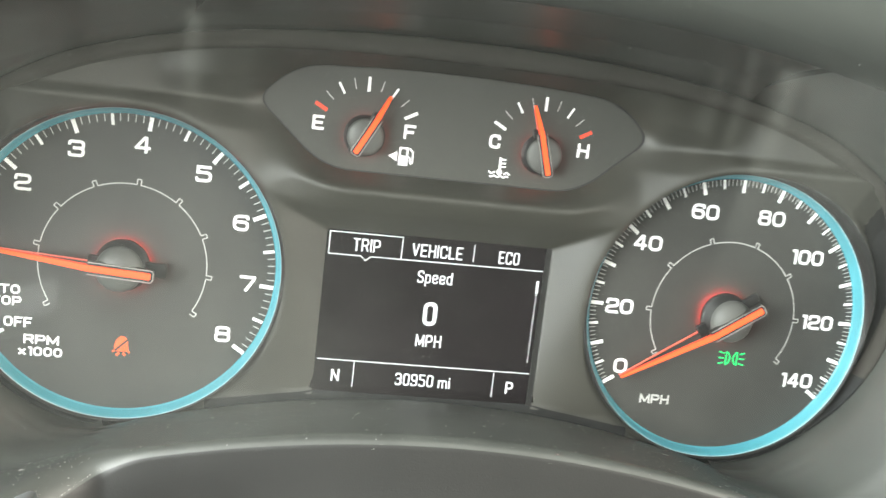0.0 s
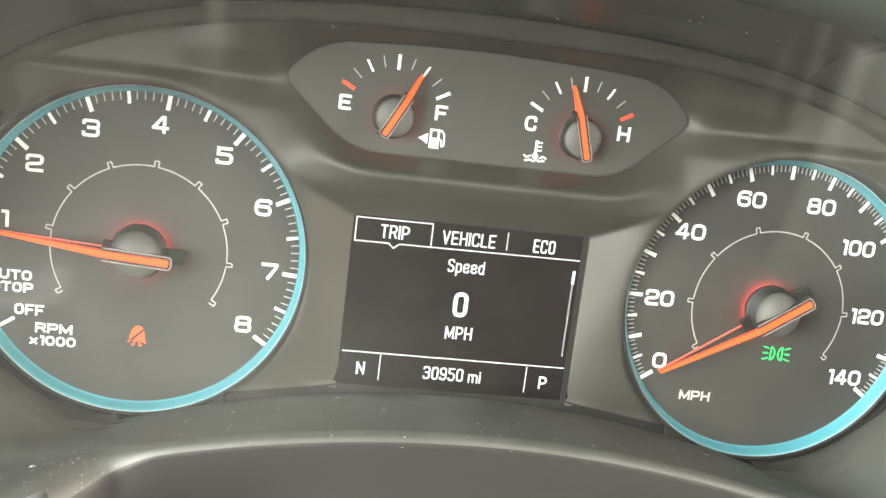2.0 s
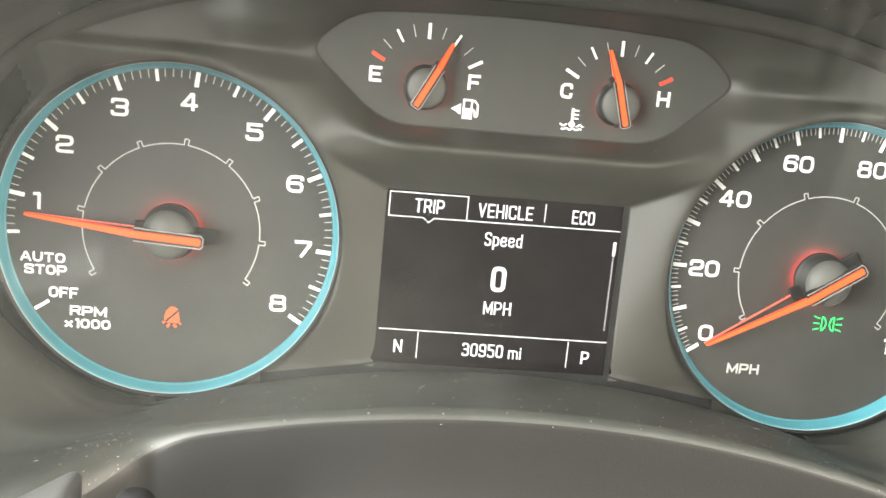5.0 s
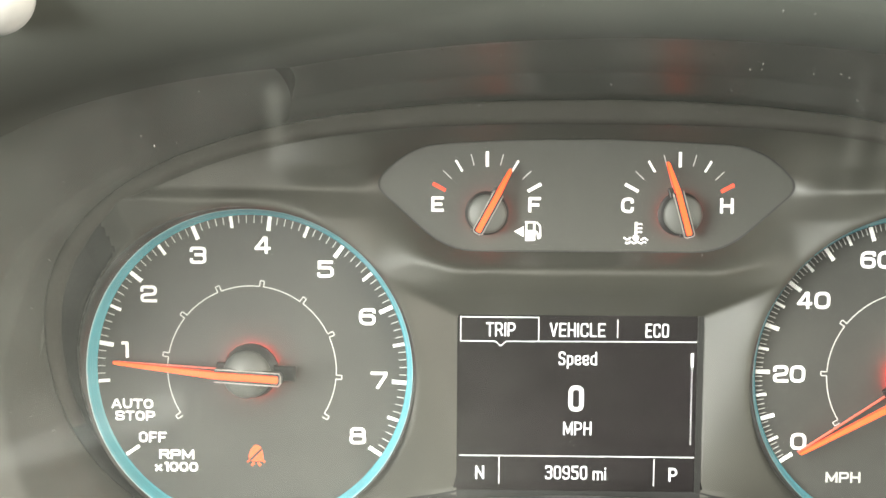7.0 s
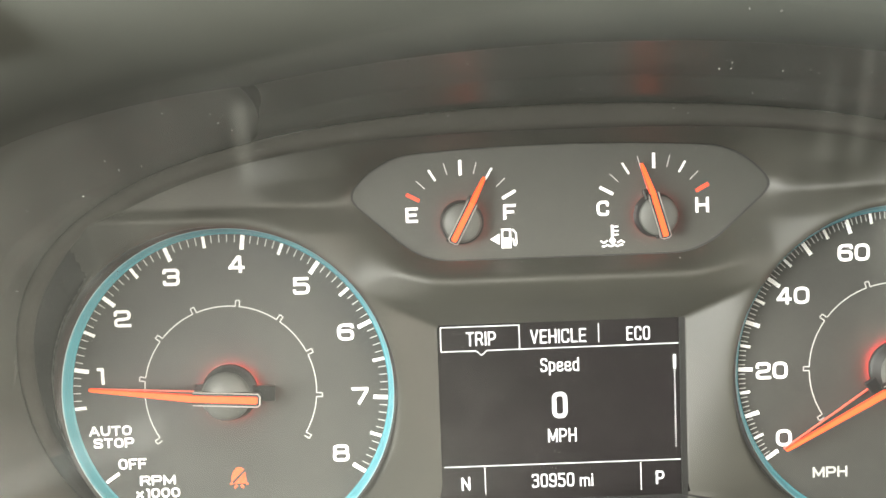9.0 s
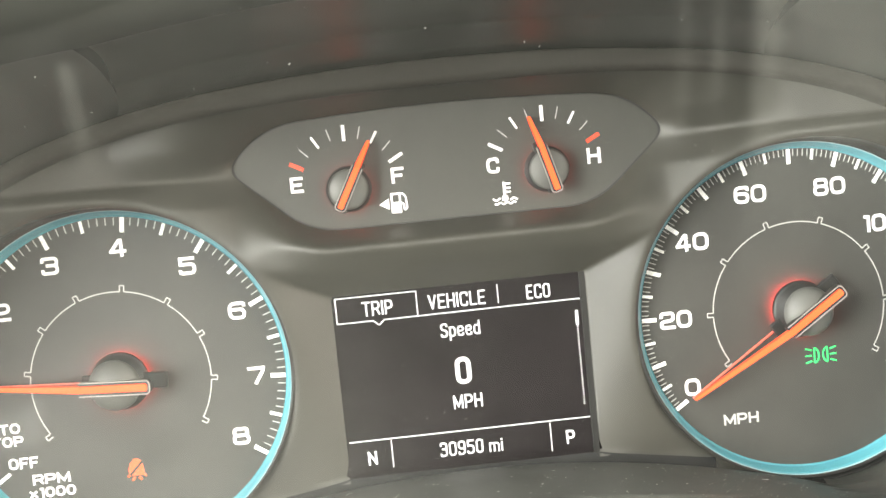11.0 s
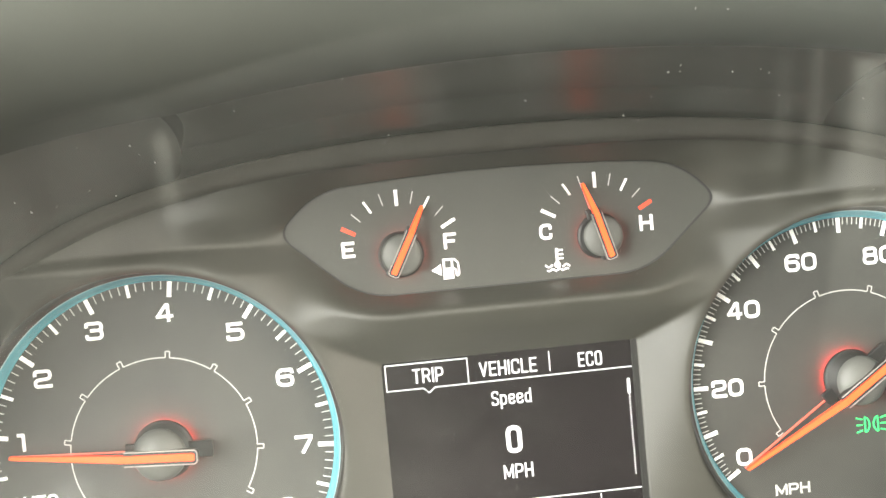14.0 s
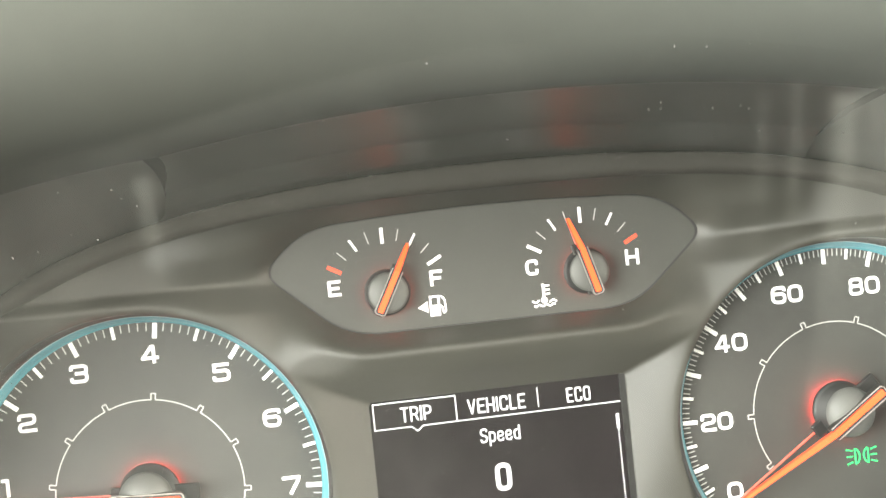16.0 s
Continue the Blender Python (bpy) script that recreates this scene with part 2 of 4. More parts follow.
glyph("0", "0,0 1,0 1,1 0,1 o")
glyph("1", "0.3,0.97 1,0.97 1,0", width=0.38, sharp=True)
glyph("2", "0,0.78 0,1 1,1 1,0.5 0,0.42 0,0 1,0")
glyph("3", "0,0.84 0,1 1,1 1,0.53 0.35,0.53", "0.35,0.53 1,0.53 1,0 0,0 0,0.16")
glyph("4", "0.74,0 0.74,1 0.6,1 0,0.26 0.95,0.26", sharp=True)
glyph("5", "0.93,1 0.05,1", "0.05,1 0.05,0.6", "0.1,0.6 1,0.6 1,0 0,0 0,0.14")
glyph("6", "1,0.86 1,1 0,1 0,0 1,0 1,0.57 0,0.57")
glyph("7", "0,1 1,1 0.95,0.8 0.42,0", sharp=True)
glyph("8", "0.04,0.54 0.04,1 0.96,1 0.96,0.54 o", "0,0 1,0 1,0.54 0,0.54 o")
glyph("9", "0,0.14 0,0 1,0 1,1 0,1 0,0.43 1,0.43")
glyph("A", "0,0 0.43,1 0.57,1 1,0", "0.3,0.3 0.7,0.3", width=1.1, sharp=True)
glyph("C", "1,0.78 1,1 0,1 0,0 1,0 1,0.22")
glyph("E", "1,1 0,1 0,0 1,0", "0,0.5 0.85,0.5", width=0.88, sharp=True)
glyph("F", "1,1 0,1 0,0", "0,0.48 0.82,0.48", width=0.88, sharp=True)
glyph("H", "0,0 0,1", "1,0 1,1", "0,0.5 1,0.5", sharp=True)
glyph("I", "0,0 0,1", width=0.0, sharp=True)
glyph("L", "0,1 0,0 1,0", width=0.8, sharp=True)
glyph("M", "0,0 0,1 0.5,0.12 1,1 1,0", width=1.25, sharp=True)
glyph("N", "0,0 0,1 1,0 1,1", sharp=True)
glyph("O", "0,0 1,0 1,1 0,1 o")
glyph("P", "0,0 0,1", "0,1 1,1 1,0.42 0,0.42")
glyph("R", "0,0 0,1", "0,1 1,1 1,0.46 0,0.46", "0.62,0.46 0.98,0.04")
glyph("S", "1,0.84 1,1 0,1 0,0.55 1,0.47 1,0 0,0 0,0.16")
glyph("T", "0,1 1,1", "0.5,1 0.5,0", width=0.95, sharp=True)
glyph("U", "0,1 0,0 1,0 1,1")
glyph("V", "0,1 0.5,0 1,1", sharp=True)
glyph("d", "1,1 1,0", "1,0 0,0 0,0.7 1,0.7", width=0.92)
glyph("e", "0,0.36 1,0.36 1,0.7 0,0.7 0,0 1,0 1,0.14", width=0.92)
glyph("i", "0,0 0,0.7", "0,0.98 0,1.0", width=0.0, sharp=True)
glyph("m", "0,0 0,0.7", "0,0.7 0.5,0.7 0.5,0", "0.5,0.7 1,0.7 1,0", width=1.5)
glyph("p", "0,-0.3 0,0.7", "0,0.7 1,0.7 1,0 0,0", width=0.92)
glyph("x", "0.1,0.05 0.9,0.65", "0.1,0.65 0.9,0.05", width=0.95, sharp=True)


def rounded(points, closed, r):
    """A row of points with its corners turned into short arcs."""
    out = []
    n = len(points)
    for i, p in enumerate(points):
        if not closed and i in (0, n - 1):
            out.append(Vector(p))
            continue
        p, a, b = Vector(p), Vector(points[i - 1]), Vector(points[(i + 1) % n])
        u, v = a - p, b - p
        k = min(r, u.length * 0.49, v.length * 0.49)
        u, v = p + u.normalized() * k, p + v.normalized() * k
        for t in np.linspace(0, 1, 6 if r > 0.05 else 2):
            out.append(u * (1 - t) ** 2 + p * (2 * t * (1 - t)) + v * t * t)
    return out


def ribbon(points, closed, w, verts, faces, depth):
    """A flat band of width w along a row of points."""
    n, base = len(points), len(verts)
    for i, p in enumerate(points):
        a = points[i - 1] if closed or i else p
        b = points[(i + 1) % n] if closed or i < n - 1 else p
        u, v = (p - a), (b - p)
        u = u.normalized() if u.length > 1e-7 else v.normalized()
        v = v.normalized() if v.length > 1e-7 else u
        m = (u + v).normalized()
        side = Vector((-m.y, m.x)) * (w / 2 / max(0.5, m.dot(u)))
        verts += [(p.x + side.x, -depth, p.y + side.y), (p.x - side.x, -depth, p.y - side.y)]
    for i in range(n if closed else n - 1):
        j = (i + 1) % n
        faces.append((base + 2 * i, base + 2 * i + 1, base + 2 * j + 1, base + 2 * j))


def words(name, text, x, z, w, h, mat, parent, depth=0.15, weight=0.9, label="", gap=0.34, curve=0.5):
    """Printed or lit characters, centred at (x, z), w wide and h high, in strokes of the given weight; curve: how round the corners are."""
    sizes = [GLYPHS[c][1] for c in text]
    # the letters share the width that strokes and gaps leave
    lean = gap * weight
    free = (w - weight * len(text) - lean * 1.6 * (len(text) - 1)) / max(0.01, sum(sizes)) if sum(sizes) else 0.0
    left = x - w / 2
    verts, faces = [], []
    for c, size in zip(text, sizes):
        strokes, _, sharp = GLYPHS[c]
        cw, ch = free * size, h - weight
        for k, (points, closed) in enumerate(strokes):
            line = [(left + weight / 2 + u * cw, z - h / 2 + weight / 2 + v * ch) for u, v in points]
            if not closed:
                for end, inner in ((0, 1), (-1, -2)):
                    away = Vector(line[end]) - Vector(line[inner])
                    line[end] = tuple(Vector(line[end]) + away.normalized() * weight / 2)
            line = rounded(line, closed, 0.02 if sharp else curve * min(cw, ch))
            ribbon(line, closed, weight, verts, faces, depth + 0.01 * k)
        left += weight + cw + lean * 1.6
    return part(name, mesh_of(name, verts, faces, mat), parent, label)


# ------------------------------------------------------------ layout of the cluster, in millimetres
TACH, SPEED = (-95.4, 7.7), (97.7, 7.6)
FUEL, TEMP = (-26.7, 54.4), (28.8, 54.5)
LIP = 48.7
SCR = (-35.0, -29.6, 36.6, 24.7)


def smooth_min(a, b, k):
    h = np.clip(0.5 + 0.5 * (b - a) / k, 0, 1)
    return b * (1 - h) + a * h - k * h * (1 - h)


def front(z):
    """Depth of the mask's front surface: it leans forward towards the top."""
    return np.maximum(7 + np.where(z > 8, 0.28, 0.16) * (z - 8), 1.0)


def shelf_line(x, d):
    """Height of the arched shelf below the dials, at a depth in front of them."""
    u = np.clip((d - 5) / 35, 0, 1)
    return (-26.2 - 0.8 * u) - (0.0016 - 0.0003 * u) * np.abs(x) ** 2


def edge_at(x):
    """Depth of the shelf's front edge, which turns towards the driver at its end."""
    out = 0.062 * max(0.0, -90.0 - x) ** 2
    return 39.7 + 32 * (1 - math.exp(-out / 32))


def nose(x):
    """Radius of the rounded front edge, growing towards that end."""
    t = min(1.0, max(0.0, (-80 - x) / 28))
    return 3.6 + 10.0 * t * t * (3 - 2 * t)


def floor_at(x, d):
    """Height of the shelf's surface with its rounded front edge."""
    r = nose(x)
    over = min(max(0.0, d - (edge_at(x) - r)), r)
    return float(shelf_line(x, min(d, 40))) - r + math.sqrt(r * r - over * over)


def pod(x, z, soft=4.5):
    """Signed distance to the outline of the small gauges' panel."""
    xc = x - 1.7
    top = z - (75.9 - 0.0009 * xc**2)
    bottom = 43.3 - z
    left = -(xc + 50.9) * 0.665 - (z - 52.35) * 0.747 + 0.5
    right = (xc - 50.9) * 0.665 - (z - 52.35) * 0.747 + 0.3
    lt = -(xc + 55.4) * 0.72 + (z - 68.2) * 0.69 - 0.5
    rt = (xc - 55.4) * 0.72 + (z - 68.2) * 0.69 - 0.5
    d = -smooth_min(-bottom, smooth_min(-left, -right, 0.1), 6.0)
    d = -smooth_min(-d, smooth_min(-lt, -rt, 0.1), soft)
    return -smooth_min(-d, -top, 6.0)


def screen_box(x, z):
    return np.maximum(np.maximum(SCR[0] - x, x - SCR[2]), np.maximum(SCR[1] - z, z - SCR[3]))


def outline(x, z):
    """Signed distance to the outer edge of the mask."""
    high = 75 * ((np.abs((x - 1.1) / 152.5) ** 2.6 + np.abs((z - 10) / 70.9) ** 2.6) ** (1 / 2.6) - 1)
    # below the dials' centres it follows their round lips
    low = np.hypot(np.maximum(np.maximum(TACH[0] - x, x - SPEED[0]), 0), z - 10) - LIP - 7.2 + 3.0 * np.clip((10 - z) / 40, 0, 1)
    return np.where(z > 10, high, low)


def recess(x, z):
    """How far, from 0 to 1, a place lies in the recess round the outer sides of the dials, whose shade is coloured in.
    """
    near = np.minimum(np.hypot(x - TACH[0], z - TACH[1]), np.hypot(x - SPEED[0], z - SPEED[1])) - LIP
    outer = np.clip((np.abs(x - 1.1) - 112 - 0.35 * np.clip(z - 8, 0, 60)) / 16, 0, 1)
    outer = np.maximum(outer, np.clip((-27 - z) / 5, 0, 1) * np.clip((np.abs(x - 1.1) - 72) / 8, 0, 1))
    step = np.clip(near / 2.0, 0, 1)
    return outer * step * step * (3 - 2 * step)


def mask_depth(x, z):
    p = pod(x, z)
    p = pod(x, z, 4.5 + 1.3 * np.clip(p, 0, 24) * np.clip((np.abs(x - 1.7) - 48) / 12, 0, 1))
    low = np.clip((62 - z) / 14, 0, 1)
    steep = np.clip((60 - np.abs(x - 1.7)) / 24, 0, 1)
    steep = steep * steep * (3 - 2 * steep)
    # nearly upright in the middle, curling forward to the rim
    curl = np.clip(1 + outline(x, z) / 18, 0, 1)
    base = front(z) - 0.17 * np.clip(z - 8, 0, 90) * (1 - curl * curl * (3 - 2 * curl))
    base = base + 2.5 * np.exp(-(((p - 4.2) / 4.2) ** 2)) * low * low * (3 - 2 * low) * np.clip((54 - np.abs(x - 1.7)) / 16, 0, 1)
    tip = np.clip((np.abs(x - 1.7) - 46) / 24, 0, 1)
    tip = tip * tip * (3 - 2 * tip) * np.clip((z - 53) / 8, 0, 1)
    over = np.clip((92 - np.abs(x - 1.7)) / 62, 0, 1)
    over = over * over * (3 - 2 * over)
    high = np.clip((z - 60) / 9, 0, 1)
    climb = steep + (over - steep) * high * high * (3 - 2 * high)
    hp = 1.0 + (0.9 + 2.1 * climb - 0.58 * tip) * np.maximum(p, 0)
    lean = 0.32 + 0.28 * np.clip((z + 24) / 44, 0, 1)
    side = np.maximum((SCR[0] - x) * lean, (x - SCR[2]) * lean)
    hs = -smooth_min(-side, -(z - SCR[3]) * 1.08, 0.5)
    hs = -smooth_min(-hs, (z - SCR[1] - 2.2) * 4.0, 0.4) + 0.3
    soft = 2.4 + 1.6 * np.clip((side - (z - SCR[3]) * 0.95 + 2) / 6, 0, 1)
    near = np.minimum(np.hypot(x - TACH[0], z - TACH[1]), np.hypot(x - SPEED[0], z - SPEED[1])) - LIP
    base = base - 0.3 * np.clip(1.6 - near, 0, 1.6) ** 2
    base = base - 5.0 * recess(x, z)
    return smooth_min(smooth_min(base, hp, 3.0 + 5.0 * (1 - steep)), np.maximum(hs, 0.3), soft)

# ------------------------------------------------------------ cluster mask


def build_mask():
    step = 0.9
    xs, zs = np.arange(-165, 168, step), np.arange(-52, 96, step)
    X, Z = np.meshgrid(xs, zs, indexing="ij")

    def inside(x, z):
        g = np.minimum(np.hypot(x - TACH[0], z - TACH[1]) - LIP, np.hypot(x - SPEED[0], z - SPEED[1]) - LIP)
        g = np.minimum(np.minimum(g, pod(x, z)), screen_box(x, z))
        g = np.minimum(g, -outline(x, z))
        return np.minimum(g, z - shelf_line(x, 5) + 4.5)

    G = inside(X, Z)
    keep = np.zeros_like(G, bool)
    quad = (G[:-1, :-1] > 0) | (G[1:, :-1] > 0) | (G[1:, 1:] > 0) | (G[:-1, 1:] > 0)
    for a, b in ((slice(None, -1), slice(None, -1)), (slice(1, None), slice(None, -1)), (slice(1, None), slice(1, None)), (slice(None, -1), slice(1, None))):
        keep[a, b] |= quad
    px, pz = X.copy(), Z.copy()
    for _ in range(4):
        g = inside(px, pz)
        e = 0.05
        gx, gz = (inside(px + e, pz) - inside(px - e, pz)) / (2 * e), (inside(px, pz + e) - inside(px, pz - e)) / (2 * e)
        n = np.maximum(gx**2 + gz**2, 0.2)
        mv = np.where((G <= 0) & keep, -g / n, 0)
        px, pz = px + np.clip(mv, -1, 1) * gx, pz + np.clip(mv, -1, 1) * gz
    depth = mask_depth(px, pz)
    index = -np.ones(G.shape, int)
    index[keep] = np.arange(keep.sum())
    verts = np.stack([px[keep], -depth[keep], pz[keep]], 1)
    i, j = np.nonzero(quad)
    faces = np.stack([index[i, j], index[i + 1, j], index[i + 1, j + 1], index[i, j + 1]], 1)
    me = mesh_of("mask", verts.tolist(), faces.tolist(), MASK, True)
    # faces in the recess take the darker colour, which paints its shade
    me.materials.append(POST_AND_SHADE)
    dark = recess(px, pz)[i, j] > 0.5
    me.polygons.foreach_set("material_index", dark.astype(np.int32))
    return me


mask = part("cluster_mask", build_mask(), None)
tagged(mask, "sculpted black plastic mask around the gauges and screen", "instrument mask")


def foot_strip():
    """A dark strip that paints the shadow in the gap along the foot of the mask, under the screen."""
    verts, faces = [], []
    xs = np.linspace(-68, 70, 140)
    for x in xs:
        out = max(SCR[0] - x, x - SCR[2], 0.0)
        top = SCR[1] + 2.2 - 0.16 * out
        for k in range(4):
            z = top - 0.15 - k * 1.6
            verts.append((x, -float(mask_depth(np.array(x), np.array(z))) - 0.25, z))
    for i in range(len(xs) - 1):
        faces += [(4 * i + k, 4 * i + k + 1, 4 * i + k + 5, 4 * i + k + 4) for k in range(3)]
    return mesh_of("foot_strip", verts, faces, POST_AND_SHADE, True)


part("foot_strip", foot_strip(), mask, "painted shade along the foot of the mask").matrix_world = TILT

# ------------------------------------------------------------ dial gauges


def needle(c, angle, reach, tail, top, scale, parent, name="needle"):
    """A lit pointer over a domed hub; angle clockwise from straight up."""
    nd = new(name)
    nd.parent = parent
    nd.empty_display_size = 0.005
    tagged(nd, "lit orange pointer on a grey domed hub")
    s = math.sin(radians(angle)), math.cos(radians(angle))

    def at(r, side):
        return (c[0] + s[0] * r + s[1] * side, c[1] + s[1] * r - s[0] * side)

    k = scale
    disc = 8.1 * k
    back = 13.2 * k if k > 0.95 else 8.6 * k
    # dark base disc with two wings, red light escaping from under it
    lathe("hub_base", c, [(disc, 1.0), (disc, 1.7 * k), (disc - 0.3, 2.0 * k), (6.9 * k, 2.1 * k), (6.9 * k, 7.3 * k), (0.1, 7.4 * k)], CUP, nd, "matte black disc", 48)
    bm = bmesh.new()
    slab(bm, [at(-back, -2.3 * k), at(-back, 2.3 * k), at(10.2 * k, 2.1 * k), at(10.2 * k, -2.1 * k)], 2.5 * k, 1.1 * k)
    bmesh.ops.bevel(bm, geom=bm.edges[:], offset=0.5 * k, segments=2, profile=0.5, affect="EDGES")
    solid("wing", bm, CUP, nd)
    lathe("light_gap", c, [(disc - 0.5, 0.3), (disc - 0.5, 1.0)], LEAK if k > 0.95 else LEAK_LOW, nd, "red light under the hub", 48)
    lathe("dome", c, [(7.0 * k * math.cos(a), 7.2 * k + (top - 8.0 * k) * math.sin(a)) for a in np.linspace(0, 1.5, 12)], HUB, nd, "satin grey dome", 48)
    # channel that carries the pointer over the dome
    bm = bmesh.new()
    w = 1.95 * k
    slab(bm, [at(-tail - 0.3 * k, -w), at(-tail - 1.0 * k, -w * 0.6), at(-tail - 1.0 * k, w * 0.6), at(-tail - 0.3 * k, w), at(8.6 * k, w * 0.95), at(8.6 * k, -w * 0.95)], top - 0.3 * k, top - 3.0 * k)
    bmesh.ops.bevel(bm, geom=bm.edges[:], offset=0.3 * k, segments=2, profile=0.5, affect="EDGES")
    solid("channel", bm, CUP, nd, "black channel")
    # pale edge round the channel, open towards the tip
    edge = [Vector(at(r, q)) for r, q in ((8.4 * k, -w * 0.93), (-tail - 0.2 * k, -w * 0.93), (-tail - 0.8 * k, -w * 0.55), (-tail - 0.8 * k, w * 0.55), (-tail - 0.2 * k, w * 0.93), (8.4 * k, w * 0.93))]
    verts, faces = [], []
    ribbon(edge, False, 0.34 * k, verts, faces, top - 0.22 * k)
    part("channel_edge", mesh_of("channel_edge", verts, faces, HUB_EDGE), nd, "thin pale edge")
    # lit bar, low at its tip
    bm = bmesh.new()
    stations = [(-tail - 0.1 * k, 0.9 * k, top), (-tail + 0.3 * k, 1.28 * k, top), (8.0 * k, 1.2 * k, top), (reach - 1.2, 0.62, 4.2), (reach, 0.45, 3.8)]
    rings = []
    for r, hw, d in stations:
        a, b = at(r, -hw), at(r, hw)
        a2, b2 = at(r, -hw * 0.74), at(r, hw * 0.74)
        rings.append([bm.verts.new(v) for v in ((a[0], -(d - 0.7), a[1]), (a2[0], -d, a2[1]), (b2[0], -d, b2[1]), (b[0], -(d - 0.7), b[1]))])
    for p, q in zip(rings, rings[1:]):
        for i in range(4):
            bm.faces.new((p[i], p[(i + 1) % 4], q[(i + 1) % 4], q[i])).material_index = 0 if i == 1 else 1
    bm.faces.new(rings[0])
    bm.faces.new(rings[-1][::-1])
    bar = solid("pointer", bm, ORANGE, nd, "glowing orange bar")
    bar.data.materials.append(ORANGE_EDGE)
    # thin lower edge of the pointer's blade
    bm = bmesh.new()
    slab(bm, [at(9.5 * k, -0.2), at(9.5 * k, 0.2), at(reach, 0.17), at(reach, -0.17)], 1.9, 1.3)
    solid("blade", bm, BLADE, nd, "thin red lower edge")
    return nd


def tick(c, deg, r0, r1, w, mat, parent, cache={}):
    key = (r0, r1, w, mat.name)
    if key not in cache:
        o = rect(-w / 2, r0, w / 2, r1)
        cache[key] = mesh_of("tick_mark", [(x, -0.15, z) for x, z in o], [(0, 1, 2, 3)], mat)
    ob = new("tick_mark", cache[key])
    ob.parent = parent
    ob.matrix_basis = pose(0.001 * c[0], 0, 0.001 * c[1], 0, deg, 0)
    return ob


def inner_arc(c, a0, a1, notches, parent):
    """A fine arc whose line steps outwards round each notch."""
    pts = []
    marks = sorted(notches)
    r, rn, hw = 24.9, 26.6, 1.3
    for a in np.arange(a0, a1 + 0.01, 1.0):
        if all(abs(a - m) > hw for m in marks):
            pts.append((a, r))
    for m in marks:
        pts += [(m - hw, r), (m - hw, rn), (m + hw, rn), (m + hw, r)]
    order = sorted(range(len(pts)), key=lambda i: (round(pts[i][0], 3),))
    line = []
    for i in order:
        line.append(pts[i])
    verts, faces = [], []
    out = []
    for a, rr in line:
        out.append(polar(c, rr, a))
    # put each notch's corners in walking order
    for k in range(len(out) - 1):
        if math.dist(out[k], out[k + 1]) < 1e-6:
            continue
        q = stroke(*out[k], *out[k + 1], 0.34)
        n = len(verts)
        verts += [(x, -0.16, z) for x, z in q]
        faces.append((n, n + 1, n + 2, n + 3))
    return part("inner_arc", mesh_of("inner_arc", verts, faces, PRINT_DIM), parent, "fine grey arc with notches")


def dial(name, c, label):
    g = thing(name, label, "gauge", "dial gauges")
    face = lathe("dial_face", c, [(46.2, -0.2), (46.2, 0.0), (0.05, 0.0)], FACE, g, "matte black dial with white markings", 96, False)
    lathe("light_ring", c, [(46.15, 0.5), (46.35, 1.2), (46.58, 1.85), (46.6, 2.05), (46.84, 2.7), (46.86, 2.9), (47.1, 3.5), (47.4, 4.0)], CYAN, g, "cyan illuminated ring", 128, False)
    lathe("ring_edge", c, [(45.75, 0.12), (45.9, 0.35), (46.15, 0.5)], CYAN, g, "inner edge of the ring")
    lathe("ring_lip", c, [(47.4, 4.0), (47.6, 4.3)], CYAN_PALE, g, "pale blue outer edge of the ring")
    lathe("cup", c, [(47.6, 4.3), (47.9, 4.7), (48.3, 5.0), (LIP + 0.02, 0.1)], CUP, g, "black rim wall", 128, True,
          lambda x, z, d: d if d >= 4 else float(mask_depth(np.array(x), np.array(z))) - 0.25 + d)
    return g, face


tacho, tface = dial("tachometer", TACH, "round tachometer with cyan ring and orange pointer")
RPM0, RPMS = 7.1 - 4 * 29.07, 29.07
for n in range(5, 81):
    a = RPM0 + RPMS * n / 10
    if n % 10 == 0:
        tick(TACH, a, 41.4, 45.6, 1.25, PRINT, tface)
    elif n % 5 == 0:
        tick(TACH, a, 42.2, 45.6, 0.95, PRINT, tface)
    else:
        tick(TACH, a, 43.4, 45.6, 0.32, PRINT_DIM, tface)
tick(TACH, -124.4, 40.8, 45.5, 1.0, PRINT, tface)
for n in range(1, 9):
    x, z = {1: (-133.1, 13.5), 2: (-125.6, 30.0), 3: (-110.9, 41.5), 4: (-91.9, 44.6), 5: (-73.6, 37.7), 6: (-61.4, 23.8), 7: (-57.9, 5.0), 8: (-64.2, -11.7)}[n]
    words("numeral", str(n), x, z, 2.6 if n == 1 else 4.9, 5.0, PRINT, tface, weight=0.92, curve=0.42)
words("lettering", "AUTO", -131.0, -2.7, 12.4, 2.9, PRINT, tface, weight=0.62)
words("lettering", "STOP", -130.2, -6.3, 11.8, 2.9, PRINT, tface, weight=0.62)
words("lettering", "OFF", -125.1, -12.7, 8.2, 3.2, PRINT, tface, weight=0.64)
words("lettering", "RPM", -118.0, -17.8, 10.4, 2.9, PRINT, tface, weight=0.62)
words("lettering", "x1000", -118.2, -21.6, 13.0, 2.9, PRINT, tface, weight=0.62)
inner_arc(TACH, -124.0, 123.5, [RPM0 + RPMS * n for n in range(1, 8)] + [-122.6, 122.3], tface)
needle(TACH, -86.5, 40.0, 9.6, 12.0, 1.0, tacho)
